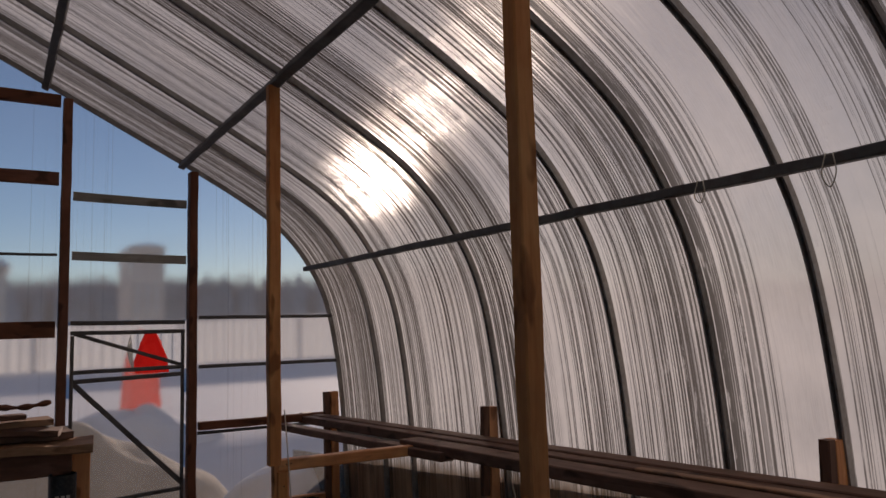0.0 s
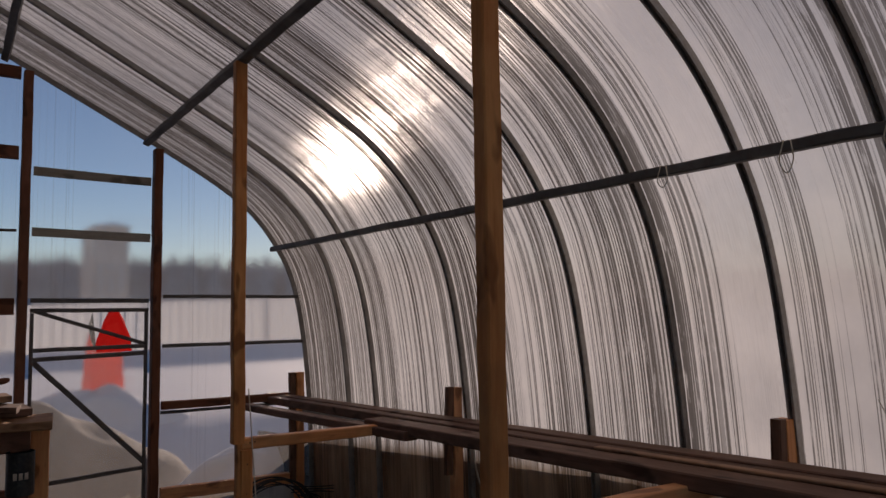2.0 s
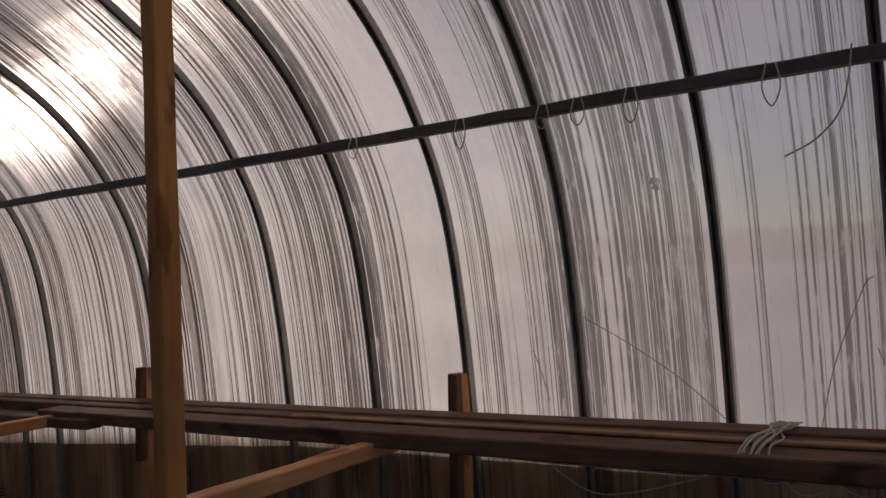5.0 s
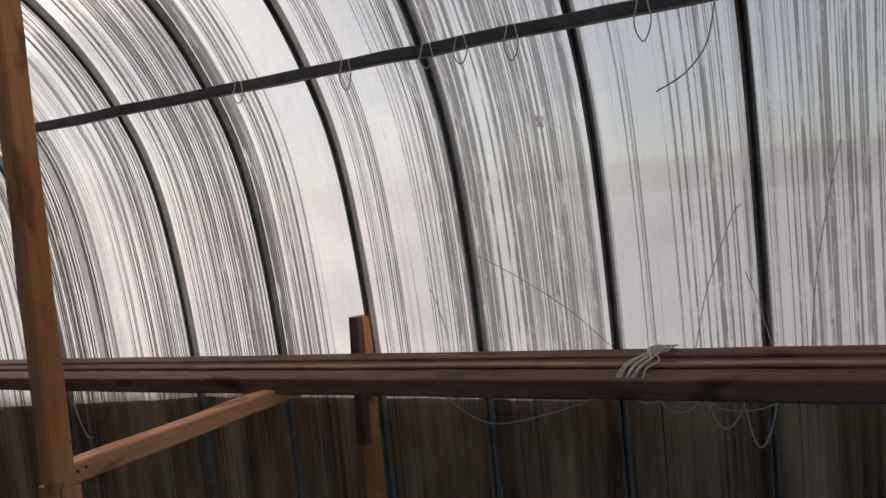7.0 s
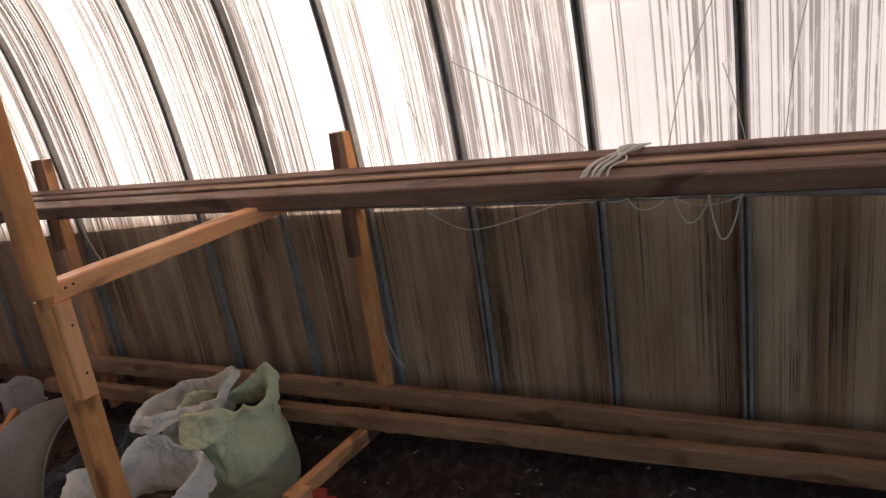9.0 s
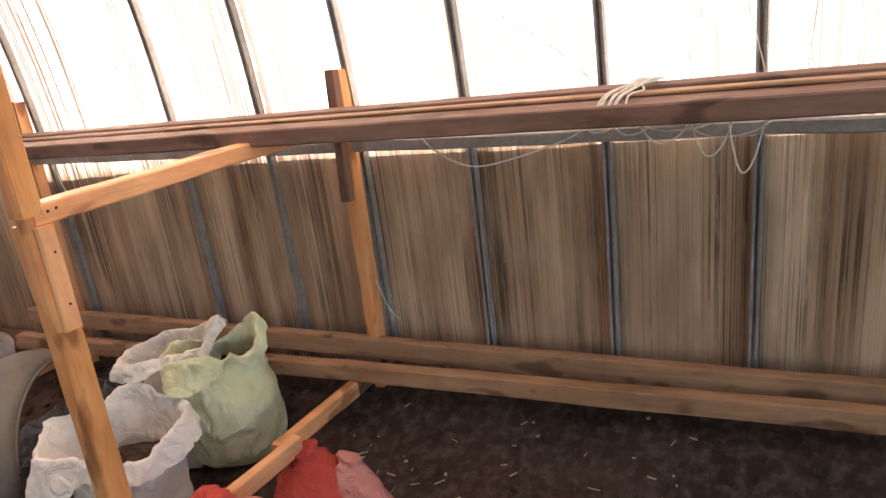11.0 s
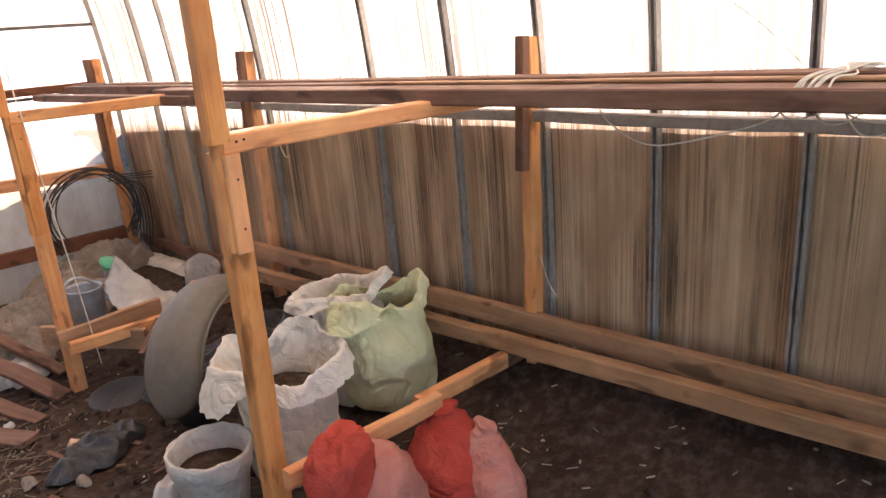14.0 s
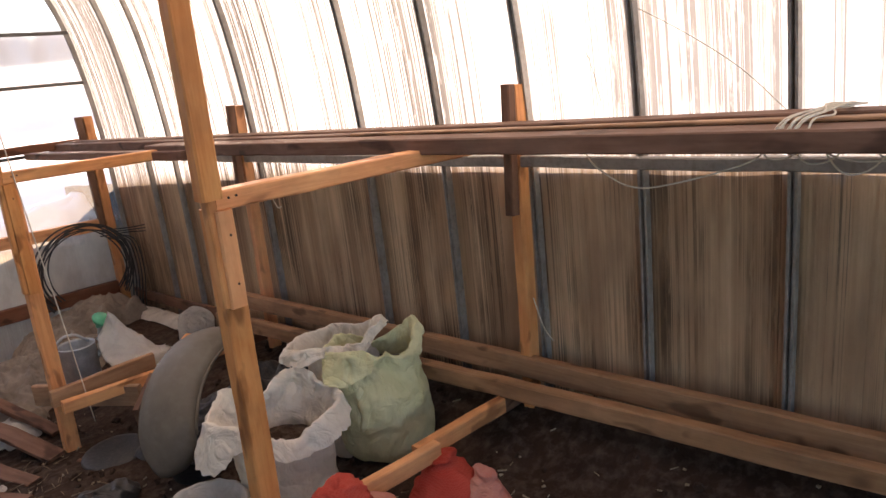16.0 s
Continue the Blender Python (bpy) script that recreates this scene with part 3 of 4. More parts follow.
panel("film", [(-0.66, 1.80), (-0.03, 1.80), (-0.03, 1.845), (-0.66, 1.845)], 3.46, FILM_CLEAR, "", "", door)

# ---- ground and outdoors ----


def field(name, x0, x1, y0, y1, nx, ny, height, mat, label, category, kind="structure"):
    bm = bmesh.new()
    g = [[bm.verts.new((x0 + (x1 - x0) * i / nx, y0 + (y1 - y0) * j / ny, height(x0 + (x1 - x0) * i / nx, y0 + (y1 - y0) * j / ny)))
          for i in range(nx + 1)] for j in range(ny + 1)]
    for a, c in zip(g, g[1:]):
        for i in range(nx):
            bm.faces.new((a[i], a[i + 1], c[i + 1], c[i]))
    return single(name, bm, mat, label, category, kind=kind, smooth=True)


def snow_height(x, y):
    r = math.hypot(x, y)
    d = min(1.0, max(0.0, (r - 7) / 30))
    rise = min(1.0, max(0.0, (y - 4.6) / 2.6))
    return -0.42 + 0.9 * rise * rise * (3 - 2 * rise) + 0.12 * d * noise.noise(Vector((x * 0.06, y * 0.06, 2.0))) + 0.5 * d


field("floor", -4.3, 1.062, BACK, 3.45, 150, 230, soil_height, SOIL, "dark trodden soil floor of the greenhouse", "floor")
g_bm = bmesh.new()
rad = [0.0, 2, 4, 4.7, 5.4, 6.1, 6.8, 7.5, 8.2, 9, 10, 13, 17, 22, 28, 36, 48, 65, 90, 130, 200, 320, 520, 900, 1600, 2600]
rows = []
for r in rad:
    rows.append([g_bm.verts.new((r * math.cos(a), r * math.sin(a), snow_height(r * math.cos(a), r * math.sin(a)))) for a in [2 * math.pi * k / 72 for k in range(72)]])
for a, c in zip(rows[1:], rows[2:]):
    for j in range(72):
        g_bm.faces.new((a[j], a[(j + 1) % 72], c[(j + 1) % 72], c[j]))
g_bm.faces.new(rows[1])
bmesh.ops.delete(g_bm, geom=rows[0], context="VERTS")
single("ground", g_bm, SNOW, "snow-covered ground round the greenhouse", "ground", kind="structure", smooth=True)


def bank_height(x, y):
    """Earth thrown up against the side wall, with a ragged crest."""
    t = (x - 1.10) / 1.5
    crest = 1.168 - 0.05 * y + 0.006 * noise.noise(Vector((y * 2.3, 0, 5.1))) + 0.006 * noise.noise(Vector((y * 9, 1.0, 5.1)))
    crest -= 0.045 * max(0.0, y - 0.8)
    return max(-0.6, crest * (1 - max(0.0, t)) ** 1.3 - 0.3 * max(0, t) + 0.06 * min(0.5, max(0.0, t) * 3) * noise.noise(Vector((x * 5, y * 5, 0)))) if t < 1 else -0.6


b_bm = bmesh.new()
g = []
for j in range(181):
    y = BACK - 0.5 + (END + 1.5 - BACK) * j / 180
    g.append([b_bm.verts.new((1.105, y, -0.5))] + [b_bm.verts.new((1.105 + 1.5 * (i / 20) ** 1.4, y, bank_height(1.105 + 1.5 * (i / 20) ** 1.4, y))) for i in range(21)])
for a, c in zip(g, g[1:]):
    for i in range(21):
        b_bm.faces.new((a[i], a[i + 1], c[i + 1], c[i]))
single("earth_bank", b_bm, BANK, "frozen earth banked against the outside of the side wall", "bank", kind="structure", smooth=True)


def heap(name, cx, cy, rx, ry, h, seed, mat, label):
    bm = bmesh.new()
    n = 30
    rows = [[bm.verts.new((cx + rx * i / n * math.cos(2 * math.pi * j / 48), cy + ry * i / n * math.sin(2 * math.pi * j / 48),
                           -0.5 + (h + 0.5) * (1 - (i / n) ** 1.8) + 0.12 * h * noise.noise(Vector((i * 0.2, math.cos(j * 0.13) * 3, seed))))) for j in range(48)] for i in range(n + 1)]
    for a, c in zip(rows, rows[1:]):
        for j in range(48):
            bm.faces.new((a[j], a[(j + 1) % 48], c[(j + 1) % 48], c[j]))
    bmesh.ops.remove_doubles(bm, verts=rows[0], dist=0.5)
    return single(name, bm, mat, label, "snow heap", kind="structure", smooth=True)


heap("earth_heap", -0.75, 5.0, 2.3, 1.3, 1.08, 2.0, DIRTY_SHADED_SNOW, "heap of dirty trampled snow outside the door, its shade put into the colour")
heap("snow_mound", 0.40, 7.55, 2.2, 1.1, 0.86, 9.0, SNOW, "low clean snow mound before the red tarpaulin")
# bank height is raised to keep direct sun off the gable foot
heap("snow_bank", 1.1, 4.15, 1.9, 0.62, 0.74, 5.0, SNOW, "snow drifted against the gable end")

# corrugated fence
fence = thing("fence", (0, 20, -0.4), "pale corrugated plastic fence beyond the greenhouse", "fence")
f_bm = bmesh.new()
pts = []
for k in range(0, 561):
    pts.append((-20 + k * 0.075, 20 + (0.05 if (k // 2) % 2 else -0.05)))
lo = [f_bm.verts.new((x, y, -0.5)) for x, y in pts]
hi = [f_bm.verts.new((x, y, 1.95 + 0.025 * x)) for x, y in pts]
for k in range(560):
    f_bm.faces.new((lo[k], lo[k + 1], hi[k + 1], hi[k]))
part("corrugated_sheet", f_bm, FENCE, fence)
for x in (-12, -8, -4, 0, 4, 8, 12, 16):
    bar("fence_post", (x, 20.12, -0.5), (x, 20.12, 1.92 + 0.025 * x), 0.08, 0.08, STUD, fence)

# red tarpaulin bundle on the snow
t_bm, rings = lathe([(0.16, 0.0), (0.3, 0.02), (0.33, 0.3), (0.30, 0.65), (0.25, 0.95), (0.17, 1.2), (0.08, 1.33), (0.02, 1.36)], 30,
                    lambda p, i, a: Vector((p.x, p.y, p.z)) + fold(p, 3.0, 5, 0.07))
t_bm.faces.new(rings[-1])
tarp = single("tarpaulin", t_bm, TARP, "red tarpaulin wrapped round a stack standing in the snow", "tarpaulin", m=pose(0.55, 8.0, 0.58) @ Matrix.Diagonal((0.72, 0.5, 0.87, 1)), smooth=True)


def house(x, y, w, d, h, roof, name="house"):
    hs = thing(name, (x, y, 0), "distant beige rendered house in the haze", "house")
    bm = bmesh.new()
    bmesh.ops.create_cube(bm, size=1, matrix=Matrix.Translation((x, y, h / 2 - 0.5)) @ Matrix.Diagonal((w, d, h + 1, 1)))
    part("wall", bm, RENDER_WALL, hs)
    r = bmesh.new()
    v = [r.verts.new(p) for p in ((x - w * 0.55, y - d * 0.6, h), (x + w * 0.55, y - d * 0.6, h), (x + w * 0.55, y + d * 0.6, h), (x - w * 0.55, y + d * 0.6, h), (x, y - d * 0.6, h + roof), (x, y + d * 0.6, h + roof))]
    for f in ((0, 1, 4), (2, 3, 5), (1, 2, 5, 4), (3, 0, 4, 5), (0, 3, 2, 1)):
        r.faces.new([v[i] for i in f])
    part("roof", r, SNOW, hs)
    for k in range(3):
        wb = bmesh.new()
        bmesh.ops.create_cube(wb, size=1, matrix=Matrix.Translation((x + (k - 1) * w * 0.28, y - d / 2 - 0.02, h * 0.55)) @ Matrix.Diagonal((w * 0.12, 0.06, h * 0.25, 1)))
        part("window", wb, FENCE, hs)
    return hs


house(-2.2, 36, 3.2, 5, 4.9, 1.3)
house(6.8, 42, 2.0, 4, 6.8, 0.2)


def woods(name, seed, a0, a1, r, h, label):
    """A far belt of bare trees: many thin ragged spires, with gaps."""
    rng = random.Random(seed)
    bm = bmesh.new()
    for k in range(2000):
        a = radians(a0 + (a1 - a0) * rng.random())
        rr = r * rng.uniform(0.9, 1.15)
        x, y = rr * math.sin(a), rr * math.cos(a)
        hh = h * rng.uniform(0.80, 0.93)
        w = r * 0.016 * rng.uniform(0.6, 1.6)
        side = Vector((math.cos(a), -math.sin(a), 0))
        base = Vector((x, y, -2))
        ring = [bm.verts.new(base + side * w * c + Vector((math.sin(a), math.cos(a), 0)) * w * s) for c, s in ((1, 0), (-0.5, 0.9), (-0.5, -0.9))]
        top = bm.verts.new(base + Vector((0, 0, hh + 2)) + side * rng.uniform(-w, w))
        for i in range(3):
            bm.faces.new((ring[i], ring[(i + 1) % 3], top))
    return single(name, bm, HAZED_WOODS, label, "trees", kind="stuff")


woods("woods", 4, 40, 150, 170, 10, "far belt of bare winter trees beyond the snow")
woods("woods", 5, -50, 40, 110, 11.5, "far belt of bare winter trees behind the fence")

# ---- benches of nailed timber along the side wall ----


def nail(parent, x, y, z):
    bm = bmesh.new()
    bmesh.ops.create_cone(bm, cap_ends=True, segments=8, radius1=0.0035, radius2=0.0032, depth=0.004,
                          matrix=Matrix.Translation((x, y, z)) @ Matrix.Rotation(radians(90), 4, "X"))
    return part("nail", bm, IRON, parent)


def bench_frame(y, top_z, bar_z, low_z, lap_z, foot, wall_y, wall_top, label):
    b = thing("bench_frame", (0.02, y, foot), label, "bench frame", "bench frames")
    # upper post is packed out in front of the lower one; the crossbar butts on it
    bar("upper_post", (-0.058, y - 0.075, bar_z + 0.036), (-0.058, y - 0.075, top_z), 0.05, 0.045, PINE, b)
    bar("packing", (-0.026, y - 0.022, lap_z + 0.005), (-0.026, y - 0.022, bar_z + 0.034), 0.045, 0.034, PINE, b)
    bar("lower_post", (-0.002, y + 0.012, foot), (-0.002, y + 0.012, bar_z - 0.002), 0.06, 0.056, PINE, b)
    bar("cleat", (-0.011, y - 0.03, lap_z), (-0.011, y - 0.03, bar_z - 0.001), 0.044, 0.036, PINE, b)
    bar("crossbar", (-0.025, y - 0.016, bar_z + 0.022), (1.0, y - 0.03, bar_z + 0.012), 0.05, 0.046, PINE, b, seed=int(y * 9) + 3)
    bar("low_crossbar", (-0.03, y - 0.105, low_z), (0.52, y - 0.108, low_z - 0.018), 0.035, 0.055, PINE, b)
    bar("low_crossbar", (0.46, y - 0.074, low_z - 0.018), (0.845, y - 0.095, low_z - 0.01), 0.035, 0.055, PINE, b)
    bar("bearer", (0.77, y - 0.07, low_z - 0.03), (1.03, y - 0.07, low_z - 0.025), 0.05, 0.05, PLANK, b)
    for dx, dz in ((0.03, 0.03), (0.05, 0.032)):
        nail(b, dx - 0.023, y - 0.042, bar_z + dz - 0.004)
    for dz in (-0.06, -0.18):
        nail(b, -0.006, y - 0.0465, bar_z + dz)
    bar("wall_post", (0.993, wall_y - 0.005, foot - 0.1), (0.993, wall_y - 0.005, wall_top - 0.005), 0.052, 0.045, PINE, b)
    bar("spacer", (0.938, wall_y - 0.012, wall_top - 0.41), (0.952, wall_y - 0.012, wall_top), 0.036, 0.034, PLANK, b)
    return b


bench_frame(0.0, 2.825, 1.249, 0.405, 1.01, 0.05, -0.105, 1.442, "orange pine posts with nailed crossbars and cleats")
bench_frame(1.70, 2.825, 1.20, 0.25, 0.742, -0.08, 1.575, 1.395, "orange pine posts with nailed crossbars, further along")
wall_post = thing("wall_post", (0.97, 3.47, 0), "short pine post standing in the gable corner", "post")
bar("post", (0.965, 3.40, -0.1), (0.955, 3.395, 1.345), 0.055, 0.06, PINE, wall_post)
bar("spacer", (0.915, 3.40, 0.62), (0.905, 3.395, 1.345), 0.04, 0.04, PLANK, wall_post)


def board(x, y0, y1, z, w, h, label, dx=0.0, slope=-0.037, mat=PLANK):
    """A loose board lying along the tunnel; z is its underside at y = 0."""
    return bar("board", (x, y0, z + h / 2 + slope * y0), (x + dx, y1, z + h / 2 + slope * y1), w, h, mat,
               label=label, category="board", group="boards on the bench", wobble=0.0008)


board(0.705, -3.0, 1.78, 1.272, 0.11, 0.046, "brown sawn board lying on the bench crossbars", -0.045)
board(0.80, -3.0, 3.53, 1.276, 0.075, 0.046, "brown sawn board lying behind another on the bench", -0.03)
board(0.885, -3.0, 3.58, 1.279, 0.085, 0.05, "thick brown sawn board at the rear of the bench", -0.05)
board(0.765, -3.0, 0.4, 1.319, 0.035, 0.009, "thin lath lying on top of the boards", -0.02, mat=BEAM)
board(0.62, 1.38, 3.35, 1.255, 0.07, 0.04, "dark narrow board projecting past the bench end", -0.05)

bar("beam", (0.95, -3.0, 0.444 + 0.058 * 3.0), (0.81, 1.75, 0.446 - 0.058 * 1.75), 0.045, 0.06, BEAM,
    label="long sawn pine beam lying low along the wall", category="beam", group="low beams", wobble=0.002)
bar("beam", (1.01, -3.0, 0.492 + 0.045 * 3.0), (0.945, 1.85, 0.492 - 0.05 * 1.85), 0.04, 0.074, BEAM,
    label="second long pine beam lying against the wall posts", category="beam", group="low beams", wobble=0.002)
bar("base_board", (1.04, -3.0, 0.52), (1.04, 3.4, 0.12), 0.02, 0.07, PLANK, label="dirty board along the foot of the side wall", category="board", wobble=0.004)

# bench on the other side of the path, with boards piled on it
side = thing("side_bench", (-0.70, 2.2, 0), "rough timber bench end with posts and rails", "bench frame")
bar("post", (-0.715, 2.2, -0.05), (-0.715, 2.2, 1.315), 0.07, 0.07, PINE, side)
bar("post", (-1.5, 2.2, -0.05), (-1.5, 2.2, 1.315), 0.07, 0.07, PINE, side)
bar("rail", (-1.6, 2.14, 1.255), (-0.755, 2.14, 1.262), 0.035, 0.1, STUD, side)
bar("rail", (-1.6, 2.24, 1.02), (-0.75, 2.24, 1.02), 0.03, 0.05, STUD, side)
bar("rail", (-0.715, 2.2, 1.22), (-0.75, 3.35, 1.19), 0.05, 0.06, STUD, side)
for k, (p0, p1, w, h) in enumerate((((-1.9, 2.22, 1.333), (-0.68, 2.08, 1.335), 0.26, 0.034), ((-1.9, 2.12, 1.372), (-0.76, 2.26, 1.364), 0.20, 0.03),
                                    ((-1.8, 2.30, 1.412), (-0.80, 2.12, 1.392), 0.16, 0.026), ((-1.7, 2.16, 1.446), (-0.83, 2.25, 1.424), 0.15, 0.024), ((-1.6, 2.1, 1.478), (-0.93, 2.18, 1.452), 0.10, 0.02))):
    bar("board", p0, p1, w, h, BEAM if k in (0, 3) else PLANK, label="rough short board in a pile on the side bench", category="board", group="boards on the side bench", seed=40 + k, wobble=0.007)
can_bm, rings = lathe([(0.001, 0), (0.05, 0.0), (0.052, 0.004), (0.052, 0.17), (0.049, 0.172), (0.048, 0.01), (0.001, 0.008)], 24)
tin = thing("tin", (-0.79, 2.09, 1.05), "dark tin with pale print standing under the piled boards", "tin")
part("can", can_bm, BLACK_PLASTIC, tin, m=Matrix.Translation((-0.79, 2.09, 1.05)))
for k in range(3):
    mark = bmesh.new()
    bmesh.ops.create_cube(mark, size=1, matrix=Matrix.Translation((-0.812 + 0.02 * k, 2.0405 - (0.0025 if k == 1 else 0.0), 1.13)) @ Matrix.Diagonal((0.013, 0.008, 0.026, 1)))
    part("print_bar", mark, PALE_CLOTH, tin, "pale printed bar")

# ---- sacks ----


def sack_mesh(profile, seed, lean=(0, 0), squash=(1, 1), crumple=0.02, size=7.0, ragged=0.0, sides=44):
    top = profile[-1][1]
    low = profile[0][1]
    n = len(profile)

    def warp(p, i, a):
        t = (p.z - low) / (top - low + 1e-6)
        q = Vector((p.x * squash[0], p.y * squash[1], p.z))
        lump = 1 + 0.10 * noise.noise(Vector((math.cos(a) * 1.3 + seed, math.sin(a) * 1.3, p.z * 3.0)))
        r1 = 1 - abs(noise.noise(Vector((math.cos(a) * 2.4 + p.z * 3, math.sin(a) * 2.4 + seed, p.z * 5.5)))) * 2.4
        r2 = 1 - abs(noise.noise(Vector((math.cos(a) * 5.5 - p.z * 6, math.sin(a) * 5.5 + seed * 2, p.z * 9.0)))) * 2.4
        crease = (0.09 * max(0.0, r1) ** 3 + 0.045 * max(0.0, r2) ** 3) * (0.45 + 0.55 * t) - 0.02
        q.x *= lump + crease
        q.y *= lump + crease
        q += fold(q, seed + 4, size * 3.1, crumple * 0.3)
        q += fold(q, seed, size, crumple * (0.35 + 0.65 * t if t > 0.02 else 0.2))
        if ragged and i > n * 0.35:
            q.z += ragged * noise.noise(Vector((math.cos(a) * 2.1 + seed, math.sin(a) * 2.1, 0.5))) * t
        q.x += lean[0] * t
        q.y += lean[1] * t
        q.z = max(q.z, 0.002) if i < 2 else q.z
        return q

    bm, rings = lathe(profile, sides, warp)
    bm.faces.new(rings[0][::-1])
    bm.faces.new(rings[-1])
    return bm


def smooth_profile(points, per=5):
    return [(max(0.002, p.x), p.y) for p in spline([(r, z, 0) for r, z in points], per)]


def standing(x, y, turn=0.0, sink=0.015):
    return pose(x, y, soil_height(x, y) - sink, 0, 0, turn)


def bag_mesh(height, radius, rim, lap, shape, seed, lean=(0, 0), crumple=0.016, sides=110, fray=0.0):
    """An open woven sack: the wall rises to a rim of uneven height and is turned outwards and down as a lap.
    rim, lap and shape give, by the angle, the rim's rise, the lap's length and the widening of the mouth; angle -90 faces the path."""
    bm = bmesh.new()
    up, down = 34, 9
    prof = spline([(r, t, 0) for r, t in radius], 8)

    def r_at(t):
        for p, q in zip(prof, prof[1:]):
            if q.y >= t:
                k = (t - p.y) / max(1e-6, q.y - p.y)
                return p.x + (q.x - p.x) * k
        return prof[-1].x

    rows = []
    for i in range(up + down + 1):
        row = []
        for j in range(sides):
            a = 2 * math.pi * j / sides
            ca, sa = math.cos(a), math.sin(a)
            t = min(1.0, i / up)
            top = height + rim(a)
            wide = 1 + (shape(a) - 1) * max(0.0, (t - 0.45) / 0.55) ** 1.5
            r = r_at(t) * wide
            pleat = noise.noise(Vector((ca * 3.2 + seed, sa * 3.2, t * 1.3)))
            sharp = max(0.0, 1 - abs(noise.noise(Vector((ca * 4.6 + 1.7 * t, sa * 4.6 + seed * 2, t * 2.2)))) * 3.2) ** 2
            slack = max(0.0, 1 - abs(noise.noise(Vector((ca * 2.0 - 3.5 * t, sa * 2.0 + seed, t * 5.0)))) * 3.5) ** 2
            r *= 1 + 0.05 * pleat * (0.5 + t) + 0.05 * sharp * t - 0.045 * slack * (1 - 0.4 * t)
            z = top * t
            if i > up:
                k = (i - up) / down
                l = lap(a) * (1 + fray * noise.noise(Vector((ca * 15, sa * 15, seed))))
                r += 0.012 * math.sin(min(1.0, k * 2.2) * 1.57) + l * 0.30 * k + 0.008 * pleat * k
                z = top + 0.008 * math.sin(min(1.0, k * 3) * 3.14) - l * 0.92 * k ** 1.2
            q = Vector((r * ca, r * sa, z))
            q += fold(q, seed, 6.5, crumple * (0.3 + 0.9 * t)) + fold(q, seed + 3, 17.0, crumple * 0.16)
            q.x += lean[0] * t
            q.y += lean[1] * t
            q.z = max(q.z, 0.002)
            row.append(bm.verts.new(q))
        rows.append(row)
    for a, c in zip(rows, rows[1:]):
        for j in range(sides):
            bm.faces.new((a[j], a[(j + 1) % sides], c[(j + 1) % sides], c[j]))
    bm.faces.new(rows[0][::-1])
    return bm


def hump(a, centre, width):
    """1 at the angle centre (degrees), falling to 0 over width degrees."""
    d = abs((math.degrees(a) - centre + 180) % 360 - 180)
    return 0.5 + 0.5 * math.cos(math.pi * min(1.0, d / width))


# open white sack
ws = thing("open_sack", (0.265, 0.345, soil_height(0.265, 0.345)), "dirty white woven sack standing open, its rim flopped outwards", "sack")
part("sack", bag_mesh(0.43, [(0.10, 0), (0.145, 0.05), (0.158, 0.3), (0.150, 0.6), (0.162, 0.85), (0.172, 1.0)],
                      lambda a: 0.05 * hump(a, 80, 60) + 0.03 * hump(a, 150, 35) - 0.03 * hump(a, 115, 30) - 0.035 * hump(a, -80, 50) + 0.015 * hump(a, -20, 40),
                      lambda a: 0.045 + 0.13 * hump(a, -165, 55) + 0.045 * hump(a, -35, 70),
                      lambda a: 1 + 0.30 * hump(a, 176, 50) + 0.14 * hump(a, -5, 45) - 0.14 * hump(a, -105, 45) - 0.12 * hump(a, 115, 35) + 0.05 * hump(a, 70, 30), 1.7, (-0.01, -0.02), 0.018, 120, 0.1),
     WHITE_SACK, ws, m=standing(0.265, 0.345, -39), smooth=True)
fill, rings = lathe([(0.001, 0.305), (0.05, 0.31), (0.10, 0.30), (0.15, 0.28)], 30, lambda p, i, a: p + fold(p, 8, 14, 0.02))
part("earth_fill", fill, SOIL, ws, "dark earth inside the sack", m=standing(0.262, 0.34), smooth=True)

# green sack: neck drawn in, the mouth folded over with two standing ears
gsk = thing("green_sack", (0.66, 0.30, soil_height(0.66, 0.30)), "pale green woven sack, full, with its mouth folded over", "sack")
part("sack", bag_mesh(0.405, [(0.12, 0), (0.158, 0.05), (0.174, 0.25), (0.172, 0.5), (0.150, 0.72), (0.128, 0.86), (0.135, 1.0)],
                      lambda a: 0.065 * hump(a, 15, 40) + 0.02 * hump(a, 150, 50) - 0.03 * hump(a, -48, 26) + 0.03 * hump(a, -125, 45),
                      lambda a: 0.03 + 0.085 * hump(a, -128, 55) + 0.03 * hump(a, -10, 35),
                      lambda a: 1 + 0.16 * hump(a, 15, 50) + 0.12 * hump(a, -155, 50) - 0.75 * hump(a, 90, 88) - 0.25 * hump(a, -60, 45), 4.2, (-0.035, -0.05), 0.024, 120, 0.1),
     GREEN_SACK, gsk, m=standing(0.66, 0.30, -39), smooth=True)
stuffing, rings = lathe([(0.001, 0.33), (0.06, 0.33), (0.12, 0.315)], 24, lambda p, i, a: p + fold(p, 5, 14, 0.02))
part("earth_fill", stuffing, SOIL, gsk, "dark filling deep in the mouth", m=standing(0.645, 0.29), smooth=True)

w2 = thing("white_sack", (0.625, 0.455, soil_height(0.625, 0.455)), "greyish white woven sack slumped behind a green one", "sack")
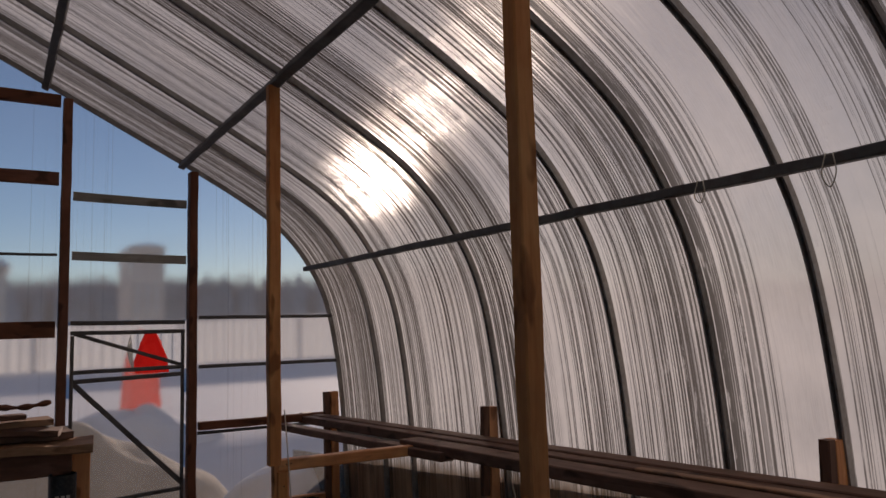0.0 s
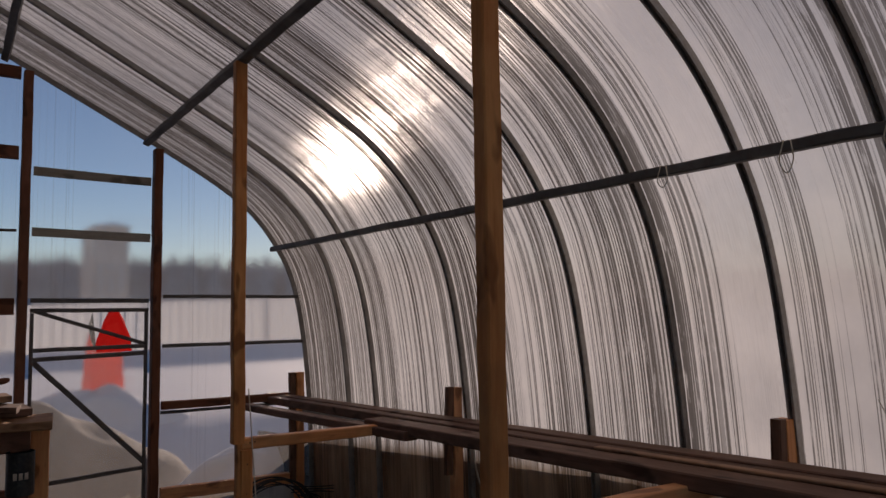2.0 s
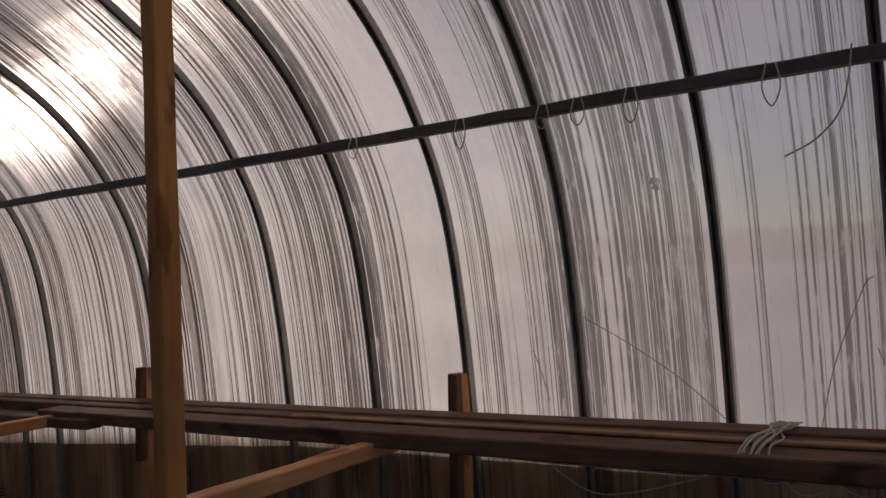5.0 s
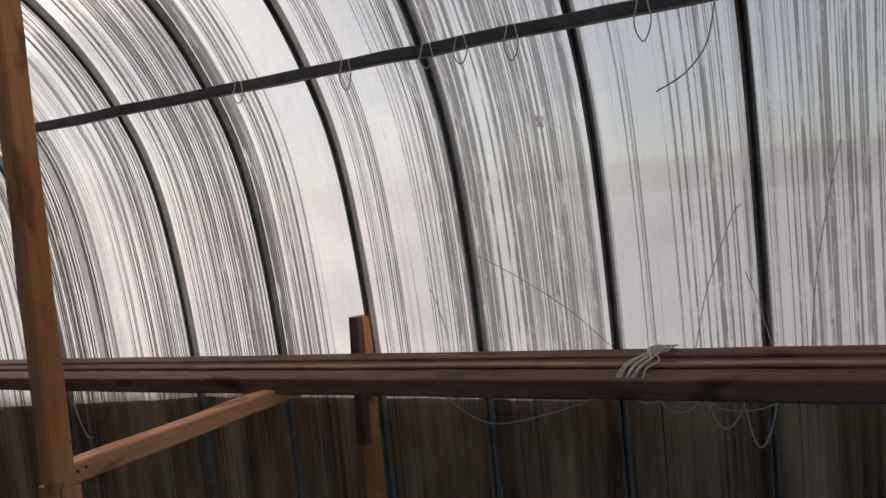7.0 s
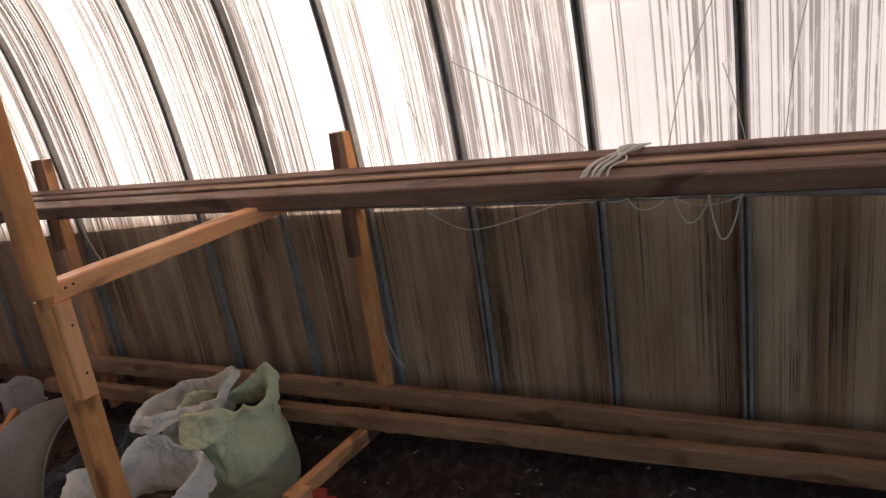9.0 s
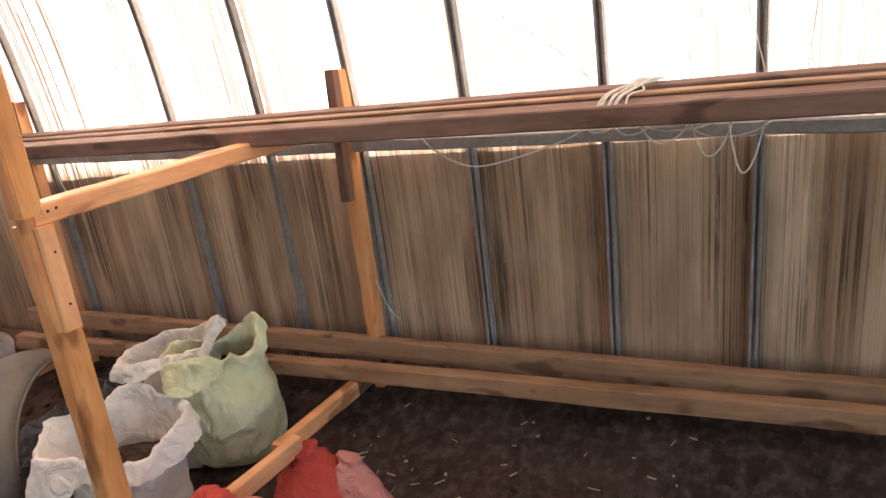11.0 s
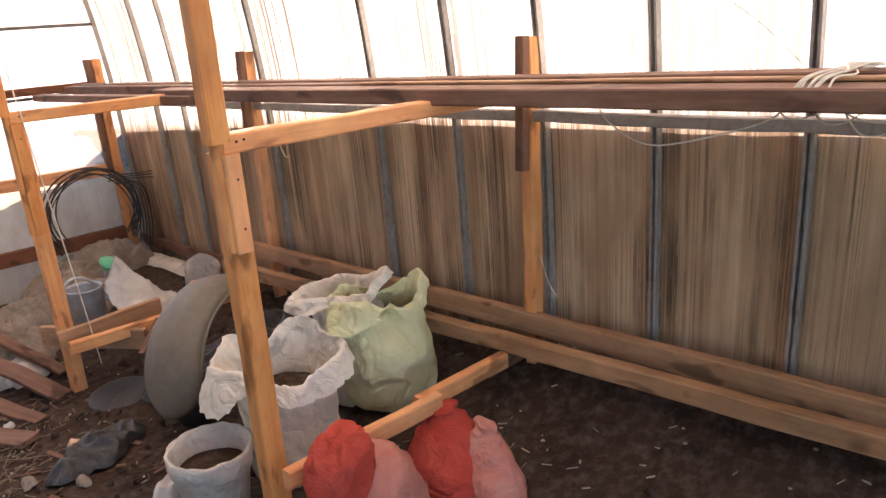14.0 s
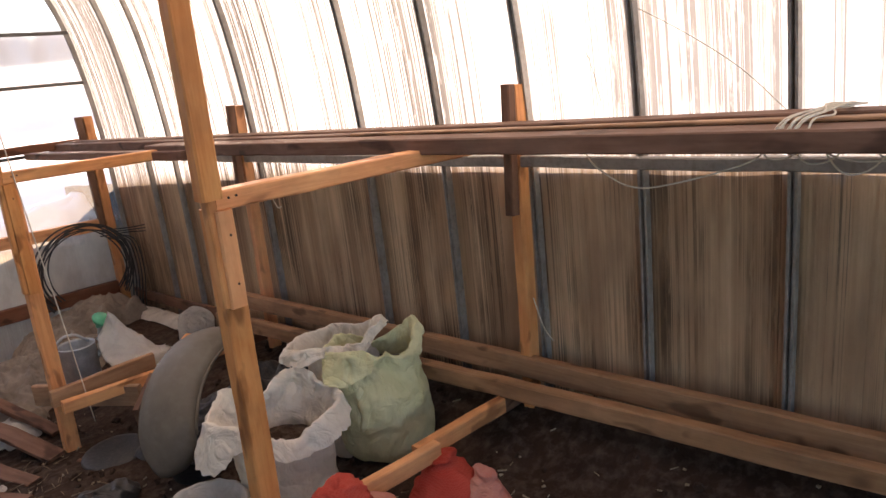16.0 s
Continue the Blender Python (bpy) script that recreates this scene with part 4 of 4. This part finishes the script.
part("sack", bag_mesh(0.45, [(0.10, 0), (0.135, 0.05), (0.145, 0.3), (0.130, 0.6), (0.105, 0.8), (0.125, 1.0)],
                      lambda a: 0.06 * hump(a, -5, 60) - 0.02 * hump(a, 180, 50),
                      lambda a: 0.03 + 0.035 * hump(a, -150, 60),
                      lambda a: 1 + 0.45 * hump(a, 185, 50) + 0.25 * hump(a, 0, 50) - 0.3 * hump(a, 90, 70), 6.6, (-0.02, -0.06), 0.022, 110, 0.15),
     WHITE_SACK, w2, m=standing(0.625, 0.455, -39), smooth=True)
plug, rings = lathe([(0.001, 0.33), (0.05, 0.33), (0.10, 0.315)], 24, lambda p, i, a: p + fold(p, 6, 14, 0.02))
part("earth_fill", plug, SOIL, w2, "dark filling deep in the mouth", m=standing(0.61, 0.435), smooth=True)

# red net bags
rb = thing("net_bag", (0.185, -0.232, soil_height(0.185, -0.232)), "faded red net bag with its loose top flopped over", "net bag", "net bags")
tall = smooth_profile([(0.08, 0.0), (0.125, 0.02), (0.14, 0.12), (0.132, 0.24), (0.108, 0.31), (0.07, 0.35), (0.015, 0.362)], 5)
part("bag", sack_mesh(tall, 2.3, (-0.03, 0.03), (1.05, 1.0), 0.022, 8, 0, 48), PINK_NET, rb, m=standing(0.185, -0.232, 0, 0.05), smooth=True)
flap = smooth_profile([(0.05, 0.0), (0.085, 0.02), (0.10, 0.07), (0.09, 0.12), (0.07, 0.15), (0.02, 0.165)], 5)
part("loose_top", sack_mesh(flap, 5.1, (0.02, 0.03), (0.95, 0.8), 0.02, 8, 0.02, 48), RED_NET, rb, "bright red bunched net", m=pose(0.072, -0.207, 0.325, 16, -14, 20) @ Matrix.Diagonal((1.2, 1.0, 1.15, 1)), smooth=True)
part("drawstring", tube_mesh(spline([(0.01, -0.20, 0.43), (-0.015, -0.22, 0.37), (0.0, -0.245, 0.34), (-0.025, -0.255, 0.30)], 6), 0.007, 6), RED_NET, rb, smooth=True)
rb2 = thing("net_bag", (0.5, -0.3, soil_height(0.5, -0.3)), "red net bag lying slumped in two lobes", "net bag", "net bags")
lobe = smooth_profile([(0.05, 0.0), (0.088, 0.02), (0.098, 0.07), (0.086, 0.13), (0.064, 0.18), (0.044, 0.215), (0.028, 0.24), (0.03, 0.262), (0.008, 0.27)], 5)
part("lobe", sack_mesh(lobe, 7.4, (0.05, 0.10), (1.15, 1.3), 0.024, 7, 0, 44), RED_NET, rb2, m=standing(0.455, -0.235) @ Matrix.Diagonal((1.15, 1.1, 0.8, 1)), smooth=True)
part("lobe", sack_mesh(lobe, 9.4, (0.07, 0.09), (0.62, 1.2), 0.02, 7, 0, 44), PINK_NET, rb2, m=standing(0.475, -0.365) @ Matrix.Diagonal((1.1, 1.05, 0.72, 1)), smooth=True)

# bucket with a torn bag folded over its rim
bk = thing("bucket", (-0.03, 0.35, soil_height(-0.03, 0.35)), "grey bucket of earth with a dirty bag folded over the rim", "bucket")
bp, rings = lathe([(0.09, 0.0), (0.092, 0.003), (0.122, 0.215), (0.128, 0.222), (0.126, 0.232), (0.117, 0.228), (0.108, 0.15)], 40, lambda p, i, a: p + fold(p, 2, 9, 0.005))
bp.faces.new(rings[0][::-1])
part("bucket_wall", bp, PALE_CLOTH, bk, m=standing(-0.03, 0.35), smooth=True)
fl, rings = lathe([(0.001, 0.16), (0.05, 0.165), (0.114, 0.155)], 30, lambda p, i, a: p + fold(p, 5, 14, 0.01))
part("earth_fill", fl, SOIL, bk, "dark damp earth", m=standing(-0.03, 0.35), smooth=True)
cuff, rings = lathe([(0.124, 0.17), (0.131, 0.20), (0.131, 0.232), (0.125, 0.238), (0.119, 0.232), (0.114, 0.19)], 72,
                    lambda p, i, a: p + fold(p, 4, 16, 0.010) + Vector((0, 0, 0.025 * noise.noise(Vector((math.cos(a) * 3, math.sin(a) * 3, 2))) * (i < 2))))
part("bag_cuff", cuff, PALE_CLOTH, bk, "crumpled pale bag edge", m=standing(-0.03, 0.35), smooth=True)
wr = drape(-0.15, 0.30, 0.05, 0.07, 0.12, 3.3, 0.4, 18)
single("wrapper", wr, PAPER, "crumpled red and white printed wrapper beside the bucket", "litter", smooth=True)
pl = drape(-0.10, 0.50, 0.10, 0.04, 0.16, 8.1, 0.5, 18)
single("torn_bag", pl, PALE_CLOTH, "torn pale bag scrap beside the bucket", "litter", smooth=True)

# arched grey wheel guard leaning against the sacks
fd = bmesh.new()
grid = []
for i in range(29):
    a = radians(181 - 118 * i / 28)
    tip = math.sqrt(1 - max(0.0, 1 - (i + 0.6) / 6) ** 2) - 0.3 * max(0.0, (i - 23) / 5) ** 2
    row = []
    for j in range(13):
        s = (j / 12 - 0.5) * 2
        rr = 0.40 - 0.055 * abs(s) ** 3
        row.append(fd.verts.new((rr * math.cos(a), 0.135 * s * tip, rr * math.sin(a))))
    grid.append(row)
for a, c in zip(grid, grid[1:]):
    for j in range(12):
        fd.faces.new((a[j], a[j + 1], c[j + 1], c[j]))
bmesh.ops.recalc_face_normals(fd, faces=fd.faces)
bmesh.ops.solidify(fd, geom=fd.faces[:], thickness=0.006)
wg_pose = pose(0.42, 1.07, 0.145, 0, 0, 27) @ pose(0, 0, 0, -8, 0, 0)
wg = thing("wheel_guard", (0.08, 0.92, soil_height(0.08, 0.92)), "large arched grey plastic wheel guard leaning on the sacks", "wheel guard")
part("shell", fd, GREY_PLASTIC, wg, m=wg_pose, smooth=True)
for s in (-0.133, 0.133):
    edge = [(0.343 * math.cos(radians(181 - 118 * i / 28)), s, 0.343 * math.sin(radians(181 - 118 * i / 28))) for i in range(5, 25)]
    part("rolled_edge", tube_mesh(edge, 0.006, 6), GREY_PLASTIC, wg, m=wg_pose, smooth=True)

tub, rings = lathe([(0.10, 0.0), (0.105, 0.004), (0.125, 0.10), (0.132, 0.104), (0.13, 0.11), (0.12, 0.107), (0.10, 0.02), (0.001, 0.018)], 36)
tub.faces.new(rings[0][::-1])
single("tub", tub, BLACK_PLASTIC, "low black plastic tub under the wheel guard", "tub", m=pose(0.240, 0.979, soil_height(0.240, 0.979) - 0.01, 2, 3, 0), smooth=True)

# watering can
wx, wy = 0.195, 2.02
wz = 0.155
wc = thing("watering_can", (wx, wy, wz), "dull zinc watering can with a green plastic rose", "watering can")
wb, rings = lathe([(0.082, 0.0), (0.085, 0.004), (0.085, 0.195), (0.088, 0.2), (0.083, 0.203), (0.080, 0.19), (0.080, 0.03), (0.001, 0.03)], 32)
wb.faces.new(rings[0][::-1])
part("body", wb, ZINC, wc, m=Matrix.Translation((wx, wy, wz)), smooth=True)
part("spout", tube_mesh(spline([(wx + 0.075, wy - 0.02, wz + 0.12), (wx + 0.10, wy - 0.03, wz + 0.15), (wx + 0.112, wy - 0.035, wz + 0.27)], 6), lambda t: 0.016 - 0.005 * t, 10), ZINC, wc, smooth=True)
rose, rings = lathe([(0.011, -0.012), (0.014, 0.0), (0.036, 0.03), (0.038, 0.036), (0.034, 0.042), (0.001, 0.046)], 24)
part("rose", rose, GREEN_PLASTIC, wc, "green plastic sprinkler rose", m=pose(wx + 0.112, wy - 0.036, wz + 0.272, 35, 15, 0) @ Matrix.Scale(1.15, 4), smooth=True)
part("handle", tube_mesh(spline([(wx - 0.08, wy, wz + 0.06), (wx - 0.13, wy, wz + 0.12), (wx - 0.07, wy, wz + 0.24), (wx, wy, wz + 0.25), (wx + 0.06, wy, wz + 0.2)], 6), 0.007, 8), ZINC, wc, smooth=True)

# planter boards by the second post
for k, (p0, p1, h, mat) in enumerate((((-0.032, 1.968, 0.2), (0.272, 1.529, 0.2), 0.10, BEAM), ((-0.05, 1.66, 0.275), (0.42, 1.70, 0.27), 0.075, BEAM), ((0.30, 1.50, 0.22), (0.62, 1.72, 0.30), 0.07, PINE), ((0.16, 1.30, 0.20), (0.32, 1.46, 0.26), 0.11, PLANK))):
    bar("board", p0, p1, 0.028, h, mat, label="short rough board of a broken seed box", category="board", group="seed box boards", seed=60 + k, wobble=0.003)
# a pale sheet thrown over them: one fold stands up to a point
sh = bmesh.new()
grid = []
for i in range(25):
    row = []
    for j in range(17):
        u, v = i / 24, j / 16
        x, y = 0.235 + 0.32 * u, 1.70 + 0.2 * v
        z = 0.285 - 0.05 * u + max(0, 0.2 * min(1.0 - abs(u - 0.3) * 1.8, 1.0)) * max(0.0, v - 0.45) * 1.8 - 0.14 * max(0, 0.3 - v)
        q = Vector((x, y, z))
        row.append(sh.verts.new(q + fold(q, 3.3, 7, 0.034)))
    grid.append(row)
for a, c in zip(grid, grid[1:]):
    for j in range(16):
        sh.faces.new((a[j], a[j + 1], c[j + 1], c[j]))
bmesh.ops.solidify(sh, geom=sh.faces[:], thickness=0.004)
single("sheet", sh, WHITE_CLOTH, "dusty white sacking thrown over the seed box, one fold standing up", "cloth", smooth=True)

# roll of pale sheeting, end on
rl = thing("sheet_roll", (0.797, 2.000, 0.12), "roll of pale dusty sheeting lying on the soil", "roll")
ring = [(0.001, 0.0)] + [(0.006 + 0.0085 * k, 0.020 * (k % 2) + 0.006 * math.sin(k * 1.7)) for k in range(10)] + [(0.092, 0.012), (0.094, 0.30), (0.001, 0.30)]
rm, rings = lathe(ring, 40, lambda p, i, a: p + fold(p, 6.1, 16, 0.012))
part("roll", rm, PALE_CLOTH, rl, m=look((0.737, 1.860, 0.315), (0.437, 1.110, 0.915)), smooth=True)

# heaps of dusty cloth in the corner
for cx, cy, rx, ry, h, seed, turn, mat, label in (
        (0.55, 3.12, 0.42, 0.26, 0.30, 1.0, 0.1, GREY_CLOTH, "heap of dusty grey cloth in the gable corner"),
        (0.22, 2.75, 0.40, 0.28, 0.26, 2.0, 0.5, GREY_CLOTH, "heap of dusty grey cloth on the soil"),
        (-0.10, 2.36, 0.22, 0.20, 0.22, 3.0, 1.0, GREY_CLOTH, "crumpled grey cloth hanging over boards"),
        (-0.20, 2.75, 0.40, 0.30, 0.22, 4.0, 0.2, GREY_CLOTH, "heap of dusty brown-grey cloth by the path"),
        (0.95, 2.75, 0.07, 0.60, 0.07, 6.0, 0.0, PALE_CLOTH, "pale crumpled sheeting along the foot of the wall"),
        (-0.12, 2.10, 0.16, 0.13, 0.10, 7.0, 0.7, PALE_CLOTH, "pale dusty rag on broken boards")):
    single("crumpled_cloth", drape(cx, cy, rx, ry, h, seed, turn, 40, 0.85), mat, label, "cloth", "cloth heaps", smooth=True)
for k, (p0, p1, w) in enumerate((((-0.36, 2.25, 0.20), (-0.08, 1.66, 0.02), 0.09), ((-0.46, 2.1, 0.10), (-0.22, 1.52, 0.01), 0.07), ((-0.20, 2.35, 0.18), (0.0, 1.9, 0.02), 0.06), ((-0.6, 1.9, 0.02), (-0.3, 1.35, 0.035), 0.10))):
    bar("board", p0, p1, w, 0.022, PLANK, label="grey weathered board sloping down to the ground", category="board", group="broken boards", seed=80 + k, wobble=0.004)
single("black_plastic", drape(-0.17, 1.02, 0.20, 0.11, 0.07, 11.0, 0.5, 36, 1.6), BLACK_PLASTIC, "crumpled sheet of black plastic on the soil", "plastic sheet", smooth=True)
single("black_plastic", drape(0.38, 1.2, 0.28, 0.22, 0.10, 12.5, 0.2, 30, 1.2), BLACK_PLASTIC, "black plastic bundle behind the sacks", "plastic sheet", smooth=True)
single("black_plastic", drape(0.62, 0.95, 0.2, 0.2, 0.22, 13.5, 0.2, 30, 1.2), BLACK_PLASTIC, "dark plastic bundle by the low beams", "plastic sheet", smooth=True)
lid, rings = lathe([(0.001, 0.012), (0.10, 0.014), (0.125, 0.010), (0.135, 0.004), (0.130, 0.0), (0.001, 0.0)], 36)
single("lid", lid, BLACK_PLASTIC, "dark round lid lying on the soil", "lid", m=pose(0.09, 1.46, soil_height(0.09, 1.46) + 0.012, 3, -4, 0), smooth=True)
for x, y, s, mat, label in ((-0.19, 1.16, 0.042, PAPER, "crumpled packet with yellow print on the soil"), (-0.40, 1.02, 0.035, GREY_CLOTH, "crumpled whitish cup on the soil"),
                            (-0.27, 0.86, 0.03, GREY_CLOTH, "torn pale scrap on the soil"), (-0.48, 1.35, 0.035, GREY_CLOTH, "small grey scrap on the soil"),
                            (-0.33, 1.55, 0.03, PALE_CLOTH, "small pale scrap on the soil"), (-0.55, 1.7, 0.04, GREY_CLOTH, "small grey scrap on the soil")):
    single("litter", drape(x, y, s, s * 0.7, s * 0.9, x * 7 + y, x * 5, 14, 1.4), mat, label, "litter", "litter", smooth=True)

# wood chips trodden into the path
rng = random.Random(33)
for k in range(26):
    x, y = rng.uniform(-0.75, 0.05), rng.uniform(0.7, 2.2)
    a, l = rng.uniform(0, 3.14), rng.uniform(0.03, 0.10)
    z = soil_height(x, y) + 0.006
    bar("wood_chip", (x, y, z), (x + l * math.cos(a), y + l * math.sin(a), z + rng.uniform(-0.002, 0.01)), rng.uniform(0.008, 0.022), 0.007, PLANK,
        label="small splinter of wood trodden into the soil", category="wood chip", group="wood chips", seed=200 + k, wobble=0.001)

# straw and crumbs over the soil
rng = random.Random(21)
cb = bmesh.new()
for k in range(300):
    near = k < 220
    x, y = (rng.uniform(0.3, 1.0), rng.uniform(-1.3, 0.2)) if not near else (rng.uniform(-0.75, 0.2), rng.uniform(0.4, 2.4))
    z = soil_height(x, y) + 0.004
    a, l, w = rng.uniform(0, 6.3), rng.choice((rng.uniform(0.004, 0.012), rng.uniform(0.012, 0.035))), rng.uniform(0.0005, 0.0011)
    if l < 0.013:
        w = l * 0.35
    c, s = math.cos(a), math.sin(a)
    top = [cb.verts.new((x + c * l * e - s * w * f, y + s * l * e + c * w * f, z + 0.003 + rng.uniform(0, 0.004))) for e, f in ((-0.5, -1), (0.5, -1), (0.5, 1), (-0.5, 1))]
    low = [cb.verts.new(v.co - Vector((0, 0, 0.004))) for v in top]
    cb.faces.new(top)
    for j in range(4):
        cb.faces.new((top[j], low[j], low[(j + 1) % 4], top[(j + 1) % 4]))
single("straw_litter", cb, CHAFF, "bits of straw and pale crumbs scattered over the soil", "straw", kind="stuff")
ms = bmesh.new()
for k in range(320):
    x, y = rng.gauss(-0.45, 0.16), rng.gauss(1.35, 0.22)
    z = soil_height(x, y) + rng.uniform(0.002, 0.018)
    a, l, w = rng.uniform(0, 6.3), rng.uniform(0.02, 0.07), rng.uniform(0.001, 0.0022)
    c, s = math.cos(a), math.sin(a)
    dz = rng.uniform(-0.008, 0.008)
    top = [ms.verts.new((x + c * l * e - s * w * f, y + s * l * e + c * w * f, z + dz * e)) for e, f in ((-0.5, -1), (0.5, -1), (0.5, 1), (-0.5, 1))]
    low = [ms.verts.new(v.co - Vector((0, 0, 0.002))) for v in top]
    ms.faces.new(top)
    for j in range(4):
        ms.faces.new((top[j], low[j], low[(j + 1) % 4], top[(j + 1) % 4]))
single("dry_mulch", ms, MULCH, "dry brown stalks trampled into the path", "straw", kind="stuff")
cl = bmesh.new()
for k in range(900):
    x, y = (rng.uniform(-0.9, 1.02), rng.uniform(-1.5, 2.6))
    r = rng.choice((0.006, 0.009, 0.014, 0.022))
    m = Matrix.Translation((x, y, soil_height(x, y) + r * 0.2)) @ Euler((rng.random() * 6, rng.random() * 6, 0)).to_matrix().to_4x4() @ Matrix.Diagonal((r, r * 0.8, r * 0.6, 1))
    bmesh.ops.create_icosphere(cl, subdivisions=1, radius=1, matrix=m)
single("soil_clods", cl, SOIL, "loose clods of dry dark soil on the floor", "soil", kind="stuff")

# coil of dark wire against the gable
coil = thing("wire_coil", (0.70, 3.28, 0.3), "coil of stiff dark wire leaning in the gable corner", "wire coil")
rng = random.Random(9)
for k in range(9):
    cx, cz, r = 0.70 + rng.uniform(-0.03, 0.03), 0.41 + rng.uniform(-0.02, 0.02), 0.285 + rng.uniform(-0.03, 0.02)
    y0 = 3.20 + rng.uniform(-0.04, 0.04)
    tilt = rng.uniform(-0.1, 0.1)
    pts = [(cx + r * math.cos(a), y0 + tilt * math.sin(a), cz + r * math.sin(a) * 1.02) for a in [radians(-40 + 260 * i / 40) for i in range(41)]]
    part("strand", tube_mesh(pts, 0.0045, 6), WIRE, coil, smooth=True)
for k in range(5):
    x = 0.90 + 0.02 * k
    part("strand", tube_mesh(spline([(x - 0.12, 3.0, 0.63), (x - 0.02, 3.02, 0.56), (x + 0.01, 3.05, 0.35), (x - 0.02, 3.06, 0.12)], 8), 0.004, 6), WIRE, coil, smooth=True)
for k in range(3):
    part("strand", tube_mesh(spline([(0.78, 3.1, 0.62 + 0.02 * k), (0.92, 3.02, 0.625 + 0.014 * k), (1.02, 2.98, 0.615 + 0.02 * k)], 6), 0.004, 6), WIRE, coil, smooth=True)

# ---- twine ----


def twine(points, r, label, group="twine ends", per=8, name="twine"):
    return single(name, tube_mesh(spline(points, per), r, 6), TWINE, label, "twine", group, smooth=True)


tw = thing("twine_bundle", (0.74, -1.2, 1.37), "hank of pale twine thrown over the boards", "twine")
rng = random.Random(3)
for k in range(9):
    y = -1.035 - 0.007 * k + rng.uniform(-0.008, 0.008)
    part("strand", tube_mesh(spline([(0.640, y + rng.uniform(0.0, 0.02), 1.362 - rng.uniform(0.012, 0.035)), (0.672, y, 1.366 + rng.uniform(0, 0.006)), (0.76, y - 0.012, 1.372 + rng.uniform(0, 0.008)),
                                     (0.85, -1.085 + rng.uniform(-0.03, 0.02), 1.378 + rng.uniform(0, 0.008)), (0.92, -1.10 + rng.uniform(-0.03, 0.03), 1.376)], 6), 0.0022, 6), TWINE, tw, smooth=True)
twine([(0.78, -0.50, 1.28), (0.75, -0.56, 1.24), (0.74, -0.66, 1.20), (0.75, -0.76, 1.21), (0.78, -0.92, 1.26), (0.8, -0.97, 1.30)], 0.0022, "pale twine hanging in a loop under the boards")
for k, (y0, y1, d) in enumerate(((-0.95, -1.06, 0.05), (-1.02, -1.14, 0.06), (-1.08, -1.22, 0.09), (-1.2, -1.3, 0.14), (-1.16, -1.4, 0.07), (-1.28, -1.36, 0.2), (-1.05, -1.3, 0.045))):
    d *= 0.6
    twine([(0.76, y0, 1.315), (0.74, y0 * 0.7 + y1 * 0.3, 1.31 - d * 0.8), (0.745, (y0 + y1) / 2, 1.31 - d), (0.75, y0 * 0.25 + y1 * 0.75, 1.31 - d * 0.7), (0.77, y1, 1.32)], 0.002, "pale twine hanging in loops under the boards")
# loops left on the purlin
for y, d in ((-0.30, 0.05), (-0.56, 0.03), (-0.66, 0.035), (-0.80, 0.05), (-1.12, 0.06), (0.1, 0.03)):
    twine([(0.755, y - 0.012, 2.20), (0.75, y - 0.02, 2.17 - d * 0.4), (0.752, y, 2.165 - d), (0.75, y + 0.018, 2.17 - d * 0.4), (0.756, y + 0.008, 2.205)], 0.0018, "twine loop knotted on the purlin", "twine loops", 6, "twine_loop")
twine([(0.75, -1.28, 2.21), (0.755, -1.27, 2.14), (0.75, -1.25, 2.07), (0.76, -1.20, 2.02), (0.755, -1.14, 1.99)], 0.002, "stiff twine end hanging from the purlin")
# strings stretched from the boards up the wall
for p0, p1, sag in (((0.93, -1.16, 1.36), (1.0, -1.27, 1.72), 0.01), ((0.95, -1.42, 1.36), (0.97, -1.50, 1.85), 0.01), ((0.94, -0.95, 1.36), (0.985, -0.55, 1.62), -0.02),
                    ((0.95, -0.45, 1.38), (0.99, -0.38, 1.52), 0.0), ((0.94, -1.34, 1.36), (0.99, -1.28, 1.55), 0.0)):
    a, c = Vector(p0), Vector(p1)
    twine([a, a.lerp(c, 0.35) + Vector((0, sag, 0.01)), a.lerp(c, 0.7) + Vector((0, sag * 0.6, 0.01)), c], 0.0012, "thin thread stretched across the side wall", "threads", 6, "thread")
twine([(0.985, 1.42, 1.2), (0.98, 1.40, 1.05), (0.975, 1.33, 0.93), (0.97, 1.28, 0.93)], 0.003, "pale twine end on a rib")
twine([(0.965, -0.16, 0.75), (0.96, -0.20, 0.66), (0.955, -0.24, 0.62)], 0.002, "twine end by the wall post")
twine([(0.0, 1.66, 1.45), (0.03, 1.65, 1.0), (0.06, 1.64, 0.6), (0.09, 1.63, 0.12)], 0.0025, "pale string hanging down the post")

# pale translucent patch added for the light through a small torn hole
pf = bmesh.new()
rng = random.Random(17)
k0 = min(range(half), key=lambda k: abs(ARC[k].z - 1.965))
ctr, nrm = ARC[k0] + Vector((0, -0.80, 0)), NORMALS[k0]
tang = Vector((-nrm.z, 0, nrm.x))
loop = []
for k in range(16):
    a = 2 * math.pi * k / 16
    r = 0.022 * rng.uniform(0.55, 1.2)
    loop.append(pf.verts.new(ctr + Vector((0, 1, 0)) * r * math.cos(a) * 0.7 + tang * r * math.sin(a) + nrm * rng.uniform(-0.012, 0.006)))
mid_v = pf.verts.new(ctr - nrm * 0.012)
for k in range(16):
    pf.faces.new((loop[k], loop[(k + 1) % 16], mid_v))
single("torn_flap", pf, HOLE_WHITE, "small pale patch standing for a bright hole torn in the side sheeting", "film scrap")
